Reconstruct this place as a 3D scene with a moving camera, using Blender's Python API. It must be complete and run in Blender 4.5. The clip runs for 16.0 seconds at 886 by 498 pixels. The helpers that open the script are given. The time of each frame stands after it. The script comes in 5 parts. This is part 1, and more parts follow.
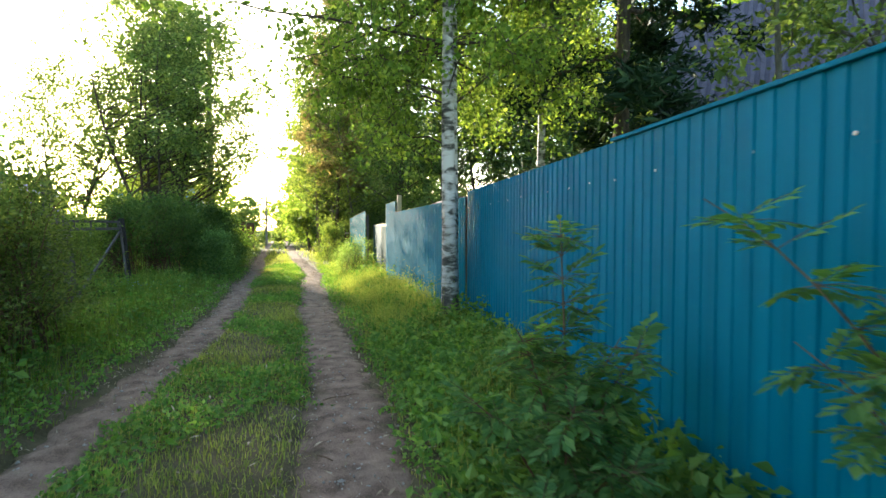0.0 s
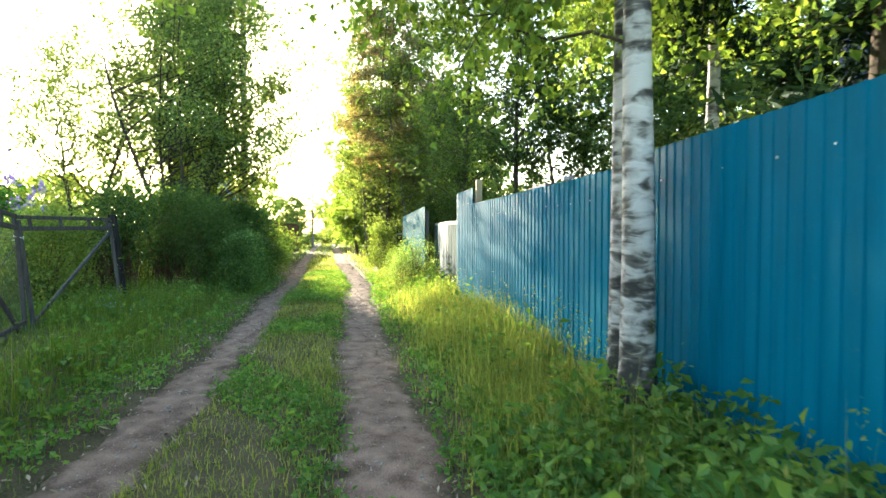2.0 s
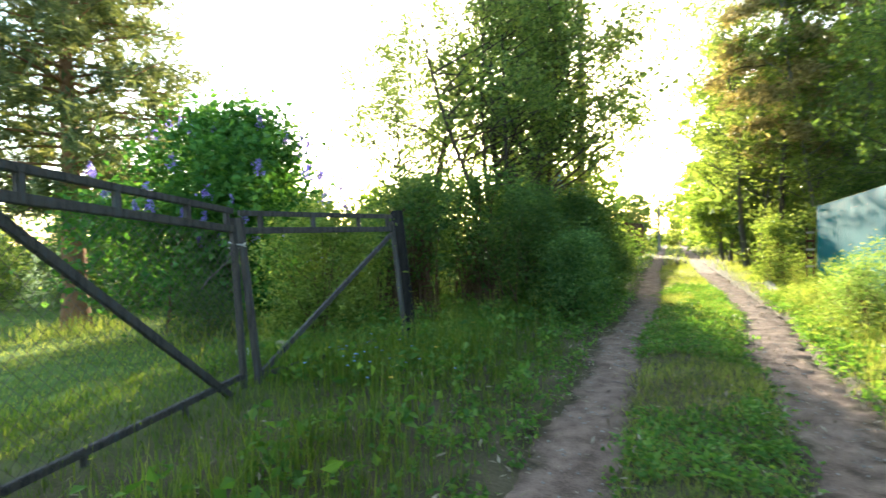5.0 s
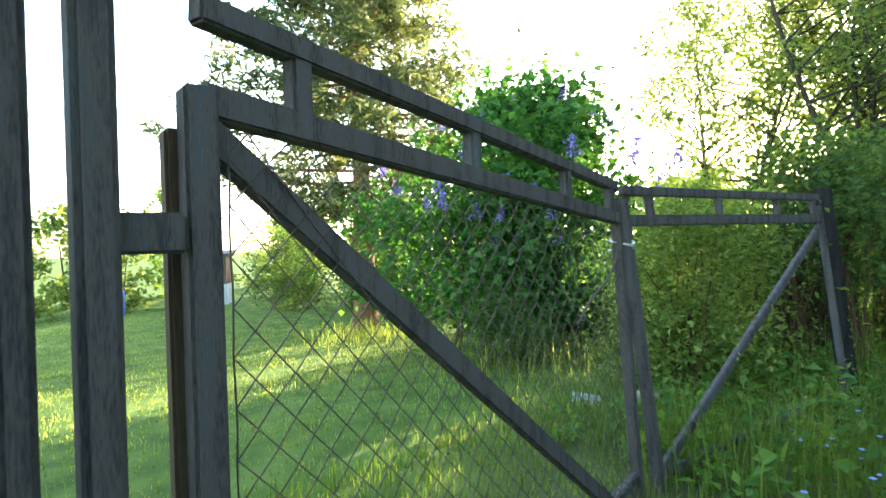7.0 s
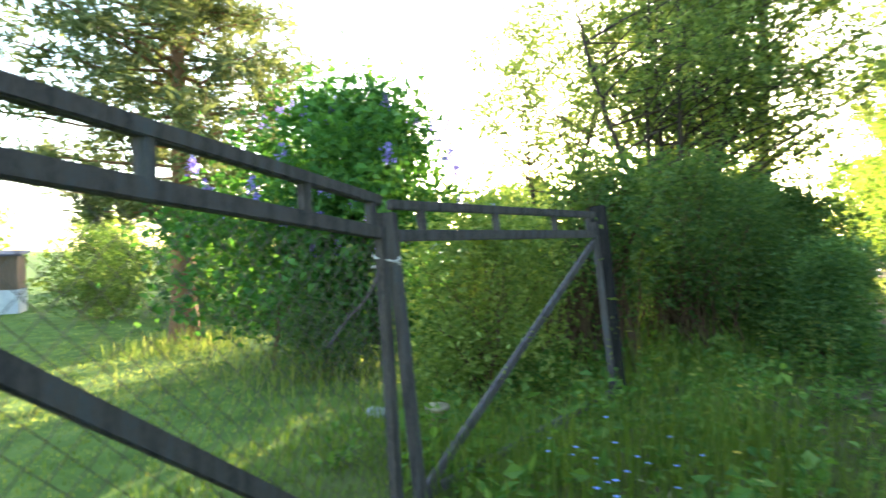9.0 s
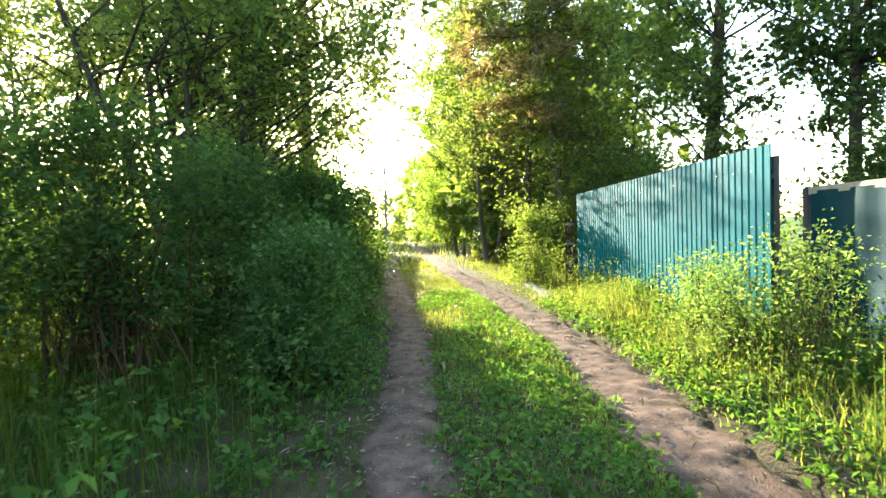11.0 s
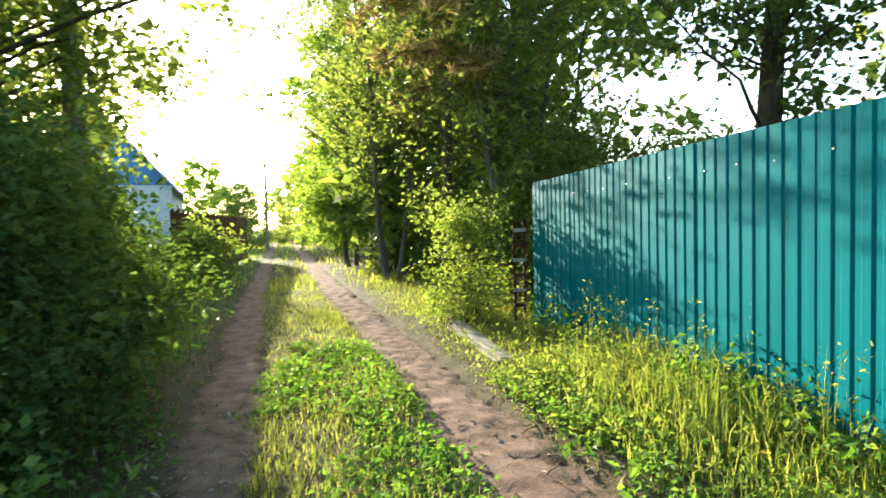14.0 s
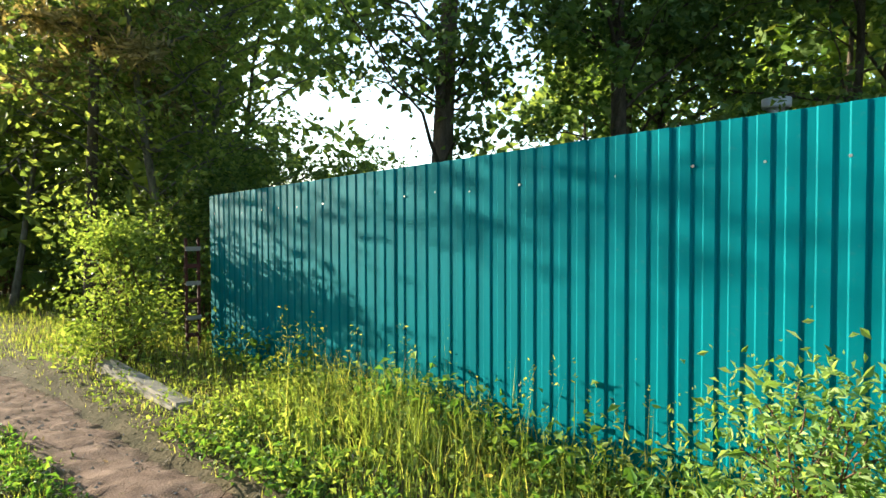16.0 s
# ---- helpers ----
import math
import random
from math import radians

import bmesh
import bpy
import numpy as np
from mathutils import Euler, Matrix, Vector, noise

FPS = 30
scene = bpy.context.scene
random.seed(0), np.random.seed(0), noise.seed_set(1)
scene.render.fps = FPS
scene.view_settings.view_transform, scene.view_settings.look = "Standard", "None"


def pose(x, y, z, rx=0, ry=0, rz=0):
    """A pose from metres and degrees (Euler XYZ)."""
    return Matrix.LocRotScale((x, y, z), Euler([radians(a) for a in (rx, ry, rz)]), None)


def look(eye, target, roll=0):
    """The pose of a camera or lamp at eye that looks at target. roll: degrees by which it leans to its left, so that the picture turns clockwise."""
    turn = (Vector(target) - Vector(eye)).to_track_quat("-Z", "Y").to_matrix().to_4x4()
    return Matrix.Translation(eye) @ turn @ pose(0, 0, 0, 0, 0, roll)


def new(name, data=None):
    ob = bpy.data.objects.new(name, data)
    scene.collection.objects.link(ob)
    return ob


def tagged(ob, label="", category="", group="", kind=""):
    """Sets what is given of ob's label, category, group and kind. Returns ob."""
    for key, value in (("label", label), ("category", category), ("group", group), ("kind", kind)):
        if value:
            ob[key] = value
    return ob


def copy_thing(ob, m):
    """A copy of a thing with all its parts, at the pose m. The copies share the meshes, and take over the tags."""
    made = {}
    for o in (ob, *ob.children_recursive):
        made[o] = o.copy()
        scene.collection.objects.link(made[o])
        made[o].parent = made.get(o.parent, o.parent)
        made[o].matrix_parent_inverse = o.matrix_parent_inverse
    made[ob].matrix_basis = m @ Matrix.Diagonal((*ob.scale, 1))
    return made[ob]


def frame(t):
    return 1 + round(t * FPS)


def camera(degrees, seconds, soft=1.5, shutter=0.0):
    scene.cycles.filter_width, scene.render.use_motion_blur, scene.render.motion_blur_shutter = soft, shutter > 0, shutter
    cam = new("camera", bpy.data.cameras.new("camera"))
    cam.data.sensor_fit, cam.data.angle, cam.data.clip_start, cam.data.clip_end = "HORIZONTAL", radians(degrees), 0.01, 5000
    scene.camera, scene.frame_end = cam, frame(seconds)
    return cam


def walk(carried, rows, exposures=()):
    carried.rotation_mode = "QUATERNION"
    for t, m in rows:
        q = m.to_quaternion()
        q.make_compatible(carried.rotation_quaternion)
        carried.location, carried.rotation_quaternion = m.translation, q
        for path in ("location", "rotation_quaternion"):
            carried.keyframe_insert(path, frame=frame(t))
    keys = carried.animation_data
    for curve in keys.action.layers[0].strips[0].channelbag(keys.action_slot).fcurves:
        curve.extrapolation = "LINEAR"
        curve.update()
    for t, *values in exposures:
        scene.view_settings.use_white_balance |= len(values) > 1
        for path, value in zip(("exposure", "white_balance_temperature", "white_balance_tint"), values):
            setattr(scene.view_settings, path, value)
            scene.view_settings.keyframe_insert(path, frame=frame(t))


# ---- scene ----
cam = camera(76.0, 16.0, 1.5, 0.22)
PATH = [
    (0, (1.126, 0.238, 1.485), (1.498, 2.202, 1.418), 0.1),
    (0.5, (1.112, 1.183, 1.508), (1.443, 3.154, 1.44), 0.0),
    (1, (1.124, 2.131, 1.492), (1.426, 4.106, 1.423), -0.0),
    (1.5, (1.061, 3.052, 1.478), (1.313, 5.035, 1.412), -0.1),
    (2, (1.008, 3.945, 1.434), (1.218, 5.933, 1.373), -0.1),
    (2.5, (1.003, 4.86, 1.464), (1.16, 6.853, 1.394), -0.2),
    (3, (0.994, 5.713, 1.441), (1.086, 7.71, 1.374), -0.3),
    (3.5, (0.893, 6.562, 1.405), (0.876, 8.561, 1.343), -0.3),
    (4, (0.675, 7.29, 1.378), (0.474, 9.279, 1.32), -0.3),
    (4.5, (0.347, 7.936, 1.393), (-0.183, 9.863, 1.337), -0.5),
    (5, (0.013, 8.493, 1.4), (-0.902, 10.27, 1.357), -1.0),
    (5.2, (-0.107, 8.624, 1.4), (-1.183, 10.309, 1.351), -1.4),
    (7.5, (-2.451, 9.666, 1.387), (-4.032, 10.891, 1.38), -1.6),
    (8, (-2.499, 9.631, 1.392), (-3.992, 10.962, 1.396), -1.4),
    (8.5, (-2.357, 9.747, 1.444), (-3.792, 11.14, 1.433), -1.5),
    (9, (-1.948, 10.02, 1.438), (-3.154, 11.616, 1.422), -0.8),
    (9.5, (-1.402, 10.31, 1.371), (-2.012, 12.215, 1.318), -2.3),
    (10, (-1.19, 11.066, 1.314), (-1.314, 13.061, 1.245), -1.8),
    (10.2, (-1.119, 11.381, 1.357), (-1.168, 13.379, 1.278), -1.8),
    (12.3, (-1.016, 14.666, 1.4), (-0.997, 16.664, 1.327), -1.7),
    (12.5, (-1.067, 15.006, 1.414), (-1.046, 17.004, 1.326), -1.5),
    (13, (-1.045, 15.83, 1.447), (-0.957, 17.826, 1.355), -1.6),
    (13.5, (-0.934, 16.581, 1.422), (-0.8, 18.575, 1.335), -1.7),
    (14, (-0.78, 17.177, 1.451), (-0.414, 19.142, 1.364), -1.5),
    (14.5, (-0.721, 17.512, 1.49), (-0.045, 19.392, 1.411), -1.1),
    (15, (-0.802, 17.637, 1.491), (0.31, 19.299, 1.437), -0.3),
    (15.5, (-0.83, 17.672, 1.493), (0.471, 19.19, 1.442), -0.4),
    (16, (-0.866, 17.66, 1.504), (0.521, 19.1, 1.453), -0.2),
]
EXPOSURE = [(0.0, 2.7, 6500, 5.5), (0.5, 3.13, 6500, 5.5), (2.5, 2.98, 6500, 5.5), (3.5, 2.7, 6500, 5.5), (5.0, 2.95, 6500, 5.5), (7.5, 3.5, 6500, 8), (9.0, 3.4, 6500, 8), (9.5, 3.35, 6500, 8), (10.2, 3.05, 6500, 5.5), (12.5, 2.95, 6500, 5.5), (14.0, 2.65, 6500, 5.5), (15.0, 2.4, 6500, 5.5), (16.0, 2.35, 6500, 5.5)]
walk(cam, [(t, look(e, g, r)) for t, e, g, r in PATH], EXPOSURE)

# ---- light ----
SUN_AZ, SUN_EL = radians(20.3), radians(12.5)
SUN_DIR = Vector((-math.sin(SUN_AZ) * math.cos(SUN_EL), math.cos(SUN_AZ) * math.cos(SUN_EL), math.sin(SUN_EL)))
world = bpy.data.worlds.new("sky")
scene.world = world
world.use_nodes = True
wn = world.node_tree.nodes
sky = wn.new("ShaderNodeTexSky")
sky.sky_type, sky.sun_disc = "NISHITA", False
sky.sun_elevation, sky.sun_rotation = SUN_EL, -SUN_AZ
sky.air_density, sky.dust_density, sky.ozone_density = 1.0, 1.2, 1.0
wn["Background"].inputs["Strength"].default_value = 0.15
world.node_tree.links.new(sky.outputs[0], wn["Background"].inputs["Color"])
sun = new("sun", bpy.data.lights.new("sun", "SUN"))
sun.data.energy, sun.data.angle, sun.data.color = 3.9, radians(0.6), (1.0, 0.89, 0.72)
sun.matrix_world = look(SUN_DIR * 60, (0, 0, 0))


# ---- materials ----
def mat_base(name):
    m = bpy.data.materials.new(name)
    m.use_nodes = True
    return m, m.node_tree.nodes, m.node_tree.links


def ramp(n, stops):
    r = n.new("ShaderNodeValToRGB")
    e = r.color_ramp.elements
    while len(e) < len(stops):
        e.new(0.5)
    for k, (p, c) in enumerate(stops):
        e[k].position, e[k].color = p, (*c, 1)
    return r


def leaf_mat(name, dark, mid, light, through_col, trans=0.45, rough=0.5, bright=1.2):
    """Leaves: each one its own tint, matt-waxy, and the light shines through."""
    m, n, l = mat_base(name)
    geo = n.new("ShaderNodeNewGeometry")
    r = ramp(n, [(0.0, dark), (0.55, mid), (1.0, light)])
    l.new(geo.outputs["Random Per Island"], r.inputs[0])
    tex = n.new("ShaderNodeTexNoise")
    tex.inputs["Scale"].default_value = 1.3
    co = n.new("ShaderNodeTexCoord")
    l.new(co.outputs["Object"], tex.inputs["Vector"])
    hsv = n.new("ShaderNodeHueSaturation")
    mr = n.new("ShaderNodeMapRange")
    mr.inputs["From Min"].default_value, mr.inputs["From Max"].default_value = 0.3, 0.7
    mr.inputs["To Min"].default_value, mr.inputs["To Max"].default_value = 0.8 * bright, 1.3 * bright
    hsv.inputs["Saturation"].default_value = 0.9
    l.new(tex.outputs["Fac"], mr.inputs["Value"])
    l.new(mr.outputs["Result"], hsv.inputs["Value"])
    l.new(r.outputs["Color"], hsv.inputs["Color"])
    p = n["Principled BSDF"]
    p.inputs["Roughness"].default_value = rough
    p.inputs["Specular IOR Level"].default_value = 0.05
    l.new(hsv.outputs["Color"], p.inputs["Base Color"])
    t = n.new("ShaderNodeBsdfTranslucent")
    mul = n.new("ShaderNodeMixRGB")
    mul.blend_type = "MULTIPLY"
    mul.inputs[0].default_value = 1.0
    mul.inputs[2].default_value = (*through_col, 1)
    l.new(hsv.outputs["Color"], mul.inputs[1])
    l.new(mul.outputs[0], t.inputs["Color"])
    mix = n.new("ShaderNodeMixShader")
    mix.inputs[0].default_value = trans
    l.new(p.outputs[0], mix.inputs[1])
    l.new(t.outputs[0], mix.inputs[2])
    l.new(mix.outputs[0], n["Material Output"].inputs["Surface"])
    return m


def rough_mat(name, stops, scale=6.0, fine=60.0, rough=0.85, bump=0.4, stretch=(1, 1, 1), metal=0.0, spec=0.08, dist=0.01):
    """Two scales of noise for colour, and a fine relief."""
    m, n, l = mat_base(name)
    co = n.new("ShaderNodeTexCoord")
    mp = n.new("ShaderNodeMapping")
    mp.inputs["Scale"].default_value = stretch
    l.new(co.outputs["Object"], mp.inputs["Vector"])
    a = n.new("ShaderNodeTexNoise")
    a.inputs["Scale"].default_value, a.inputs["Detail"].default_value = scale, 6
    b = n.new("ShaderNodeTexNoise")
    b.inputs["Scale"].default_value, b.inputs["Detail"].default_value = fine, 4
    l.new(mp.outputs[0], a.inputs["Vector"])
    l.new(mp.outputs[0], b.inputs["Vector"])
    add = n.new("ShaderNodeMath")
    add.operation = "MULTIPLY_ADD"
    add.inputs[1].default_value = 0.45
    l.new(b.outputs["Fac"], add.inputs[0])
    half = n.new("ShaderNodeMath")
    half.operation = "MULTIPLY"
    half.inputs[1].default_value = 0.6
    l.new(a.outputs["Fac"], half.inputs[0])
    l.new(half.outputs[0], add.inputs[2])
    r = ramp(n, stops)
    l.new(add.outputs[0], r.inputs[0])
    p = n["Principled BSDF"]
    l.new(r.outputs["Color"], p.inputs["Base Color"])
    p.inputs["Roughness"].default_value, p.inputs["Metallic"].default_value = rough, metal
    p.inputs["Specular IOR Level"].default_value = spec
    bp = n.new("ShaderNodeBump")
    bp.inputs["Strength"].default_value, bp.inputs["Distance"].default_value = bump, dist
    l.new(add.outputs[0], bp.inputs["Height"])
    l.new(bp.outputs[0], p.inputs["Normal"])
    return m


def paint_mat(name, base, rough=0.35):
    """Coated steel sheet: even paint with faint vertical streaks, dust and a slight unevenness of gloss."""
    m, n, l = mat_base(name)
    co = n.new("ShaderNodeTexCoord")
    mp = n.new("ShaderNodeMapping")
    mp.inputs["Scale"].default_value = (6, 6, 0.6)
    l.new(co.outputs["Object"], mp.inputs["Vector"])
    a = n.new("ShaderNodeTexNoise")
    a.inputs["Scale"].default_value, a.inputs["Detail"].default_value = 1.5, 6
    l.new(mp.outputs[0], a.inputs["Vector"])
    d = tuple(c * 0.8 for c in base)
    u = tuple(min(1, c * 1.12 + 0.002) for c in base)
    r = ramp(n, [(0.25, d), (0.55, base), (0.85, u)])
    l.new(a.outputs["Fac"], r.inputs[0])
    b = n.new("ShaderNodeTexNoise")
    b.inputs["Scale"].default_value, b.inputs["Detail"].default_value = 35, 5
    l.new(co.outputs["Object"], b.inputs["Vector"])
    dust = ramp(n, [(0.62, (0, 0, 0)), (0.85, (0.06, 0.06, 0.06))])
    l.new(b.outputs["Fac"], dust.inputs[0])
    mix = n.new("ShaderNodeMixRGB")
    mix.inputs[2].default_value = (0.30, 0.30, 0.25, 1)
    l.new(dust.outputs["Color"], mix.inputs[0])
    l.new(r.outputs["Color"], mix.inputs[1])
    p = n["Principled BSDF"]
    l.new(mix.outputs[0], p.inputs["Base Color"])
    rr = n.new("ShaderNodeMapRange")
    rr.inputs["To Min"].default_value, rr.inputs["To Max"].default_value = rough - 0.08, rough + 0.15
    l.new(a.outputs["Fac"], rr.inputs["Value"])
    l.new(rr.outputs["Result"], p.inputs["Roughness"])
    p.inputs["Specular IOR Level"].default_value = 0.025
    bp = n.new("ShaderNodeBump")
    bp.inputs["Strength"].default_value, bp.inputs["Distance"].default_value = 0.1, 0.01
    l.new(a.outputs["Fac"], bp.inputs["Height"])
    l.new(bp.outputs[0], p.inputs["Normal"])
    return m


def rut_mat():
    """Packed dirt, worn pale along the middle, with gravelly grain and a dark, littered edge."""
    m = rough_mat("wheel_track_dirt", [(0.30, (0.04, 0.029, 0.021)), (0.43, (0.115, 0.076, 0.056)), (0.55, (0.21, 0.14, 0.105)), (0.66, (0.275, 0.19, 0.145)), (0.8, (0.39, 0.285, 0.22))], 5.5, 95, 0.95, 1.0, dist=0.02)
    n, l = m.node_tree.nodes, m.node_tree.links
    p = n["Principled BSDF"]
    dirt = p.inputs["Base Color"].links[0].from_socket
    co = n.new("ShaderNodeTexCoord")
    across = n.new("ShaderNodeAttribute")
    across.attribute_name = "across"
    patch = n.new("ShaderNodeTexNoise")
    patch.inputs["Scale"].default_value, patch.inputs["Detail"].default_value = 3.2, 8
    l.new(co.outputs["Object"], patch.inputs["Vector"])
    edge = n.new("ShaderNodeMath")
    edge.operation = "MULTIPLY_ADD"
    edge.inputs[1].default_value = 1.5
    l.new(patch.outputs["Fac"], edge.inputs[0])
    l.new(across.outputs["Fac"], edge.inputs[2])
    fac = n.new("ShaderNodeMapRange")
    fac.inputs["From Min"].default_value, fac.inputs["From Max"].default_value = 1.18, 1.6
    l.new(edge.outputs[0], fac.inputs["Value"])
    grain = n.new("ShaderNodeTexNoise")
    grain.inputs["Scale"].default_value, grain.inputs["Detail"].default_value = 28, 8
    l.new(co.outputs["Object"], grain.inputs["Vector"])
    soil = ramp(n, [(0.35, (0.025, 0.021, 0.012)), (0.5, (0.065, 0.053, 0.03)), (0.62, (0.12, 0.092, 0.055)), (0.72, (0.07, 0.085, 0.025))])
    l.new(grain.outputs["Fac"], soil.inputs[0])
    mix = n.new("ShaderNodeMixRGB")
    l.new(fac.outputs["Result"], mix.inputs[0])
    l.new(dirt, mix.inputs[1])
    l.new(soil.outputs["Color"], mix.inputs[2])
    l.new(mix.outputs[0], p.inputs["Base Color"])
    return m


M_RUT = rut_mat()


def ground_mat():
    """Brown trodden soil with litter along the track, mossy green turf further out."""
    m = rough_mat("soil_and_turf", [(0.28, (0.03, 0.027, 0.014)), (0.45, (0.06, 0.052, 0.026)), (0.6, (0.10, 0.08, 0.045)), (0.8, (0.16, 0.125, 0.08))], 3.0, 45, 0.95, 0.8, dist=0.03)
    n, l = m.node_tree.nodes, m.node_tree.links
    p = n["Principled BSDF"]
    brown = p.inputs["Base Color"].links[0].from_socket
    co = n.new("ShaderNodeTexCoord")
    sep = n.new("ShaderNodeSeparateXYZ")
    l.new(co.outputs["Object"], sep.inputs[0])
    off = n.new("ShaderNodeMath")
    off.operation = "ADD"
    off.inputs[1].default_value = 0.6
    l.new(sep.outputs["X"], off.inputs[0])
    ab = n.new("ShaderNodeMath")
    ab.operation = "ABSOLUTE"
    l.new(off.outputs[0], ab.inputs[0])
    mr = n.new("ShaderNodeMapRange")
    mr.inputs["From Min"].default_value, mr.inputs["From Max"].default_value = 2.2, 4.5
    l.new(ab.outputs[0], mr.inputs["Value"])
    t = n.new("ShaderNodeTexNoise")
    t.inputs["Scale"].default_value, t.inputs["Detail"].default_value = 2.2, 7
    l.new(co.outputs["Object"], t.inputs["Vector"])
    g = ramp(n, [(0.3, (0.05, 0.085, 0.018)), (0.55, (0.095, 0.15, 0.03)), (0.75, (0.15, 0.19, 0.05))])
    l.new(t.outputs["Fac"], g.inputs[0])
    mix = n.new("ShaderNodeMixRGB")
    l.new(mr.outputs["Result"], mix.inputs[0])
    l.new(brown, mix.inputs[1])
    l.new(g.outputs["Color"], mix.inputs[2])
    l.new(mix.outputs[0], p.inputs["Base Color"])
    return m


M_SOIL = ground_mat()
M_STONE = rough_mat("pebble_grey", [(0.3, (0.16, 0.14, 0.12)), (0.7, (0.38, 0.34, 0.30))], 9, 60, 0.85, 0.3)
M_SLAB = rough_mat("old_concrete", [(0.3, (0.17, 0.15, 0.125)), (0.7, (0.36, 0.33, 0.29))], 6, 70, 0.9, 0.5)
M_WOOD = rough_mat("weathered_dark_wood", [(0.28, (0.024, 0.022, 0.024)), (0.45, (0.068, 0.062, 0.063)), (0.56, (0.115, 0.098, 0.09)), (0.64, (0.085, 0.095, 0.105)), (0.8, (0.2, 0.175, 0.15))], 5, 60, 0.8, 0.5, (5, 5, 0.7))
# Darker copy of the gate wood: the unlit post's shade is in its colour.
M_WOOD_SHADED = rough_mat("shaded_wood", [(0.3, (0.012, 0.011, 0.012)), (0.6, (0.035, 0.031, 0.03)), (0.8, (0.07, 0.06, 0.055))], 5, 60, 0.85, 0.6, (5, 5, 0.7))
M_WOOD_PALE = rough_mat("pale_sawn_wood", [(0.3, (0.3, 0.24, 0.17)), (0.7, (0.55, 0.46, 0.34))], 5, 60, 0.8, 0.4, (5, 5, 0.7))
M_BARK = rough_mat("brown_bark", [(0.3, (0.035, 0.028, 0.022)), (0.6, (0.10, 0.08, 0.06)), (0.8, (0.17, 0.14, 0.11))], 7, 50, 0.95, 1.0, (3, 3, 0.8), dist=0.03)
M_BARK_GREY = rough_mat("grey_bark", [(0.3, (0.06, 0.055, 0.045)), (0.6, (0.16, 0.15, 0.125)), (0.8, (0.26, 0.25, 0.21))], 7, 50, 0.95, 0.8, (3, 3, 0.9), dist=0.03)
M_PINE = rough_mat("orange_pine_bark", [(0.3, (0.10, 0.055, 0.03)), (0.6, (0.24, 0.13, 0.075)), (0.8, (0.34, 0.2, 0.12))], 8, 50, 0.95, 1.0, (3, 3, 1), dist=0.03)
M_STEM = rough_mat("brown_stem", [(0.3, (0.05, 0.03, 0.018)), (0.7, (0.16, 0.10, 0.06))], 9, 60, 0.9, 0.4, (2, 2, 0.5))
M_POLE = rough_mat("weathered_pole", [(0.3, (0.12, 0.11, 0.09)), (0.7, (0.27, 0.25, 0.21))], 4, 50, 0.9, 0.5, (4, 4, 0.4))
M_BLUE = paint_mat("blue_sheet_paint", (0.001, 0.1183, 0.194), 0.5)
M_TURQ = paint_mat("turquoise_sheet_paint", (0.001, 0.1247, 0.1848), 0.55)
M_TEAL = paint_mat("teal_sheet_paint", (0.002, 0.1411, 0.168), 0.55)
M_NET = rough_mat("grey_green_netting", [(0.3, (0.004, 0.026, 0.023)), (0.7, (0.014, 0.046, 0.04))], 5, 120, 0.9, 0.4)
M_PANEL = rough_mat("blue_green_panel", [(0.3, (0.006, 0.035, 0.045)), (0.7, (0.014, 0.06, 0.07))], 3, 60, 0.7, 0.2)
M_WIRE = rough_mat("rusty_wire", [(0.3, (0.05, 0.045, 0.045)), (0.7, (0.16, 0.13, 0.11))], 20, 90, 0.55, 0.2, metal=0.6)
M_STEEL = rough_mat("zinc_screw", [(0.3, (0.25, 0.26, 0.26)), (0.7, (0.45, 0.46, 0.46))], 20, 90, 0.4, 0.1, metal=0.8)
M_ROPE = rough_mat("pale_rope", [(0.3, (0.45, 0.43, 0.4)), (0.7, (0.7, 0.68, 0.64))], 30, 120, 0.9, 0.3)
M_ROOF = rough_mat("grey_violet_roof_sheet", [(0.3, (0.06, 0.055, 0.075)), (0.7, (0.12, 0.11, 0.14))], 4, 50, 0.7, 0.3)
M_LOGWALL = rough_mat("dark_plank_wall", [(0.3, (0.08, 0.055, 0.04)), (0.7, (0.17, 0.12, 0.09))], 4, 50, 0.8, 0.4, (4, 4, 0.5))
M_REDFENCE = rough_mat("brown_red_paint", [(0.3, (0.04, 0.014, 0.012)), (0.7, (0.1, 0.035, 0.028))], 5, 50, 0.7, 0.3)
M_BLUEWALL = rough_mat("bright_blue_siding", [(0.3, (0.05, 0.15, 0.33)), (0.7, (0.09, 0.21, 0.42))], 4, 50, 0.6, 0.2)
M_GREYWALL = rough_mat("pale_grey_boards", [(0.3, (0.36, 0.38, 0.42)), (0.7, (0.55, 0.57, 0.6))], 4, 50, 0.7, 0.2)
M_BARREL = rough_mat("blue_plastic", [(0.3, (0.01, 0.1, 0.45)), (0.7, (0.02, 0.16, 0.6))], 4, 50, 0.4, 0.1, spec=0.5)
L_BIRCH = leaf_mat("birch_leaf", (0.05, 0.11, 0.014), (0.09, 0.17, 0.022), (0.15, 0.235, 0.035), (1.75, 1.42, 0.65), 0.6, 0.5, 1.4)
L_TREE = leaf_mat("tree_leaf", (0.06, 0.115, 0.03), (0.115, 0.185, 0.045), (0.20, 0.27, 0.07), (1.65, 1.38, 0.6), 0.52, 0.5, 1.15)
L_DARK = leaf_mat("alder_leaf", (0.036, 0.072, 0.022), (0.07, 0.12, 0.036), (0.12, 0.175, 0.05), (1.45, 1.45, 0.5), 0.46)
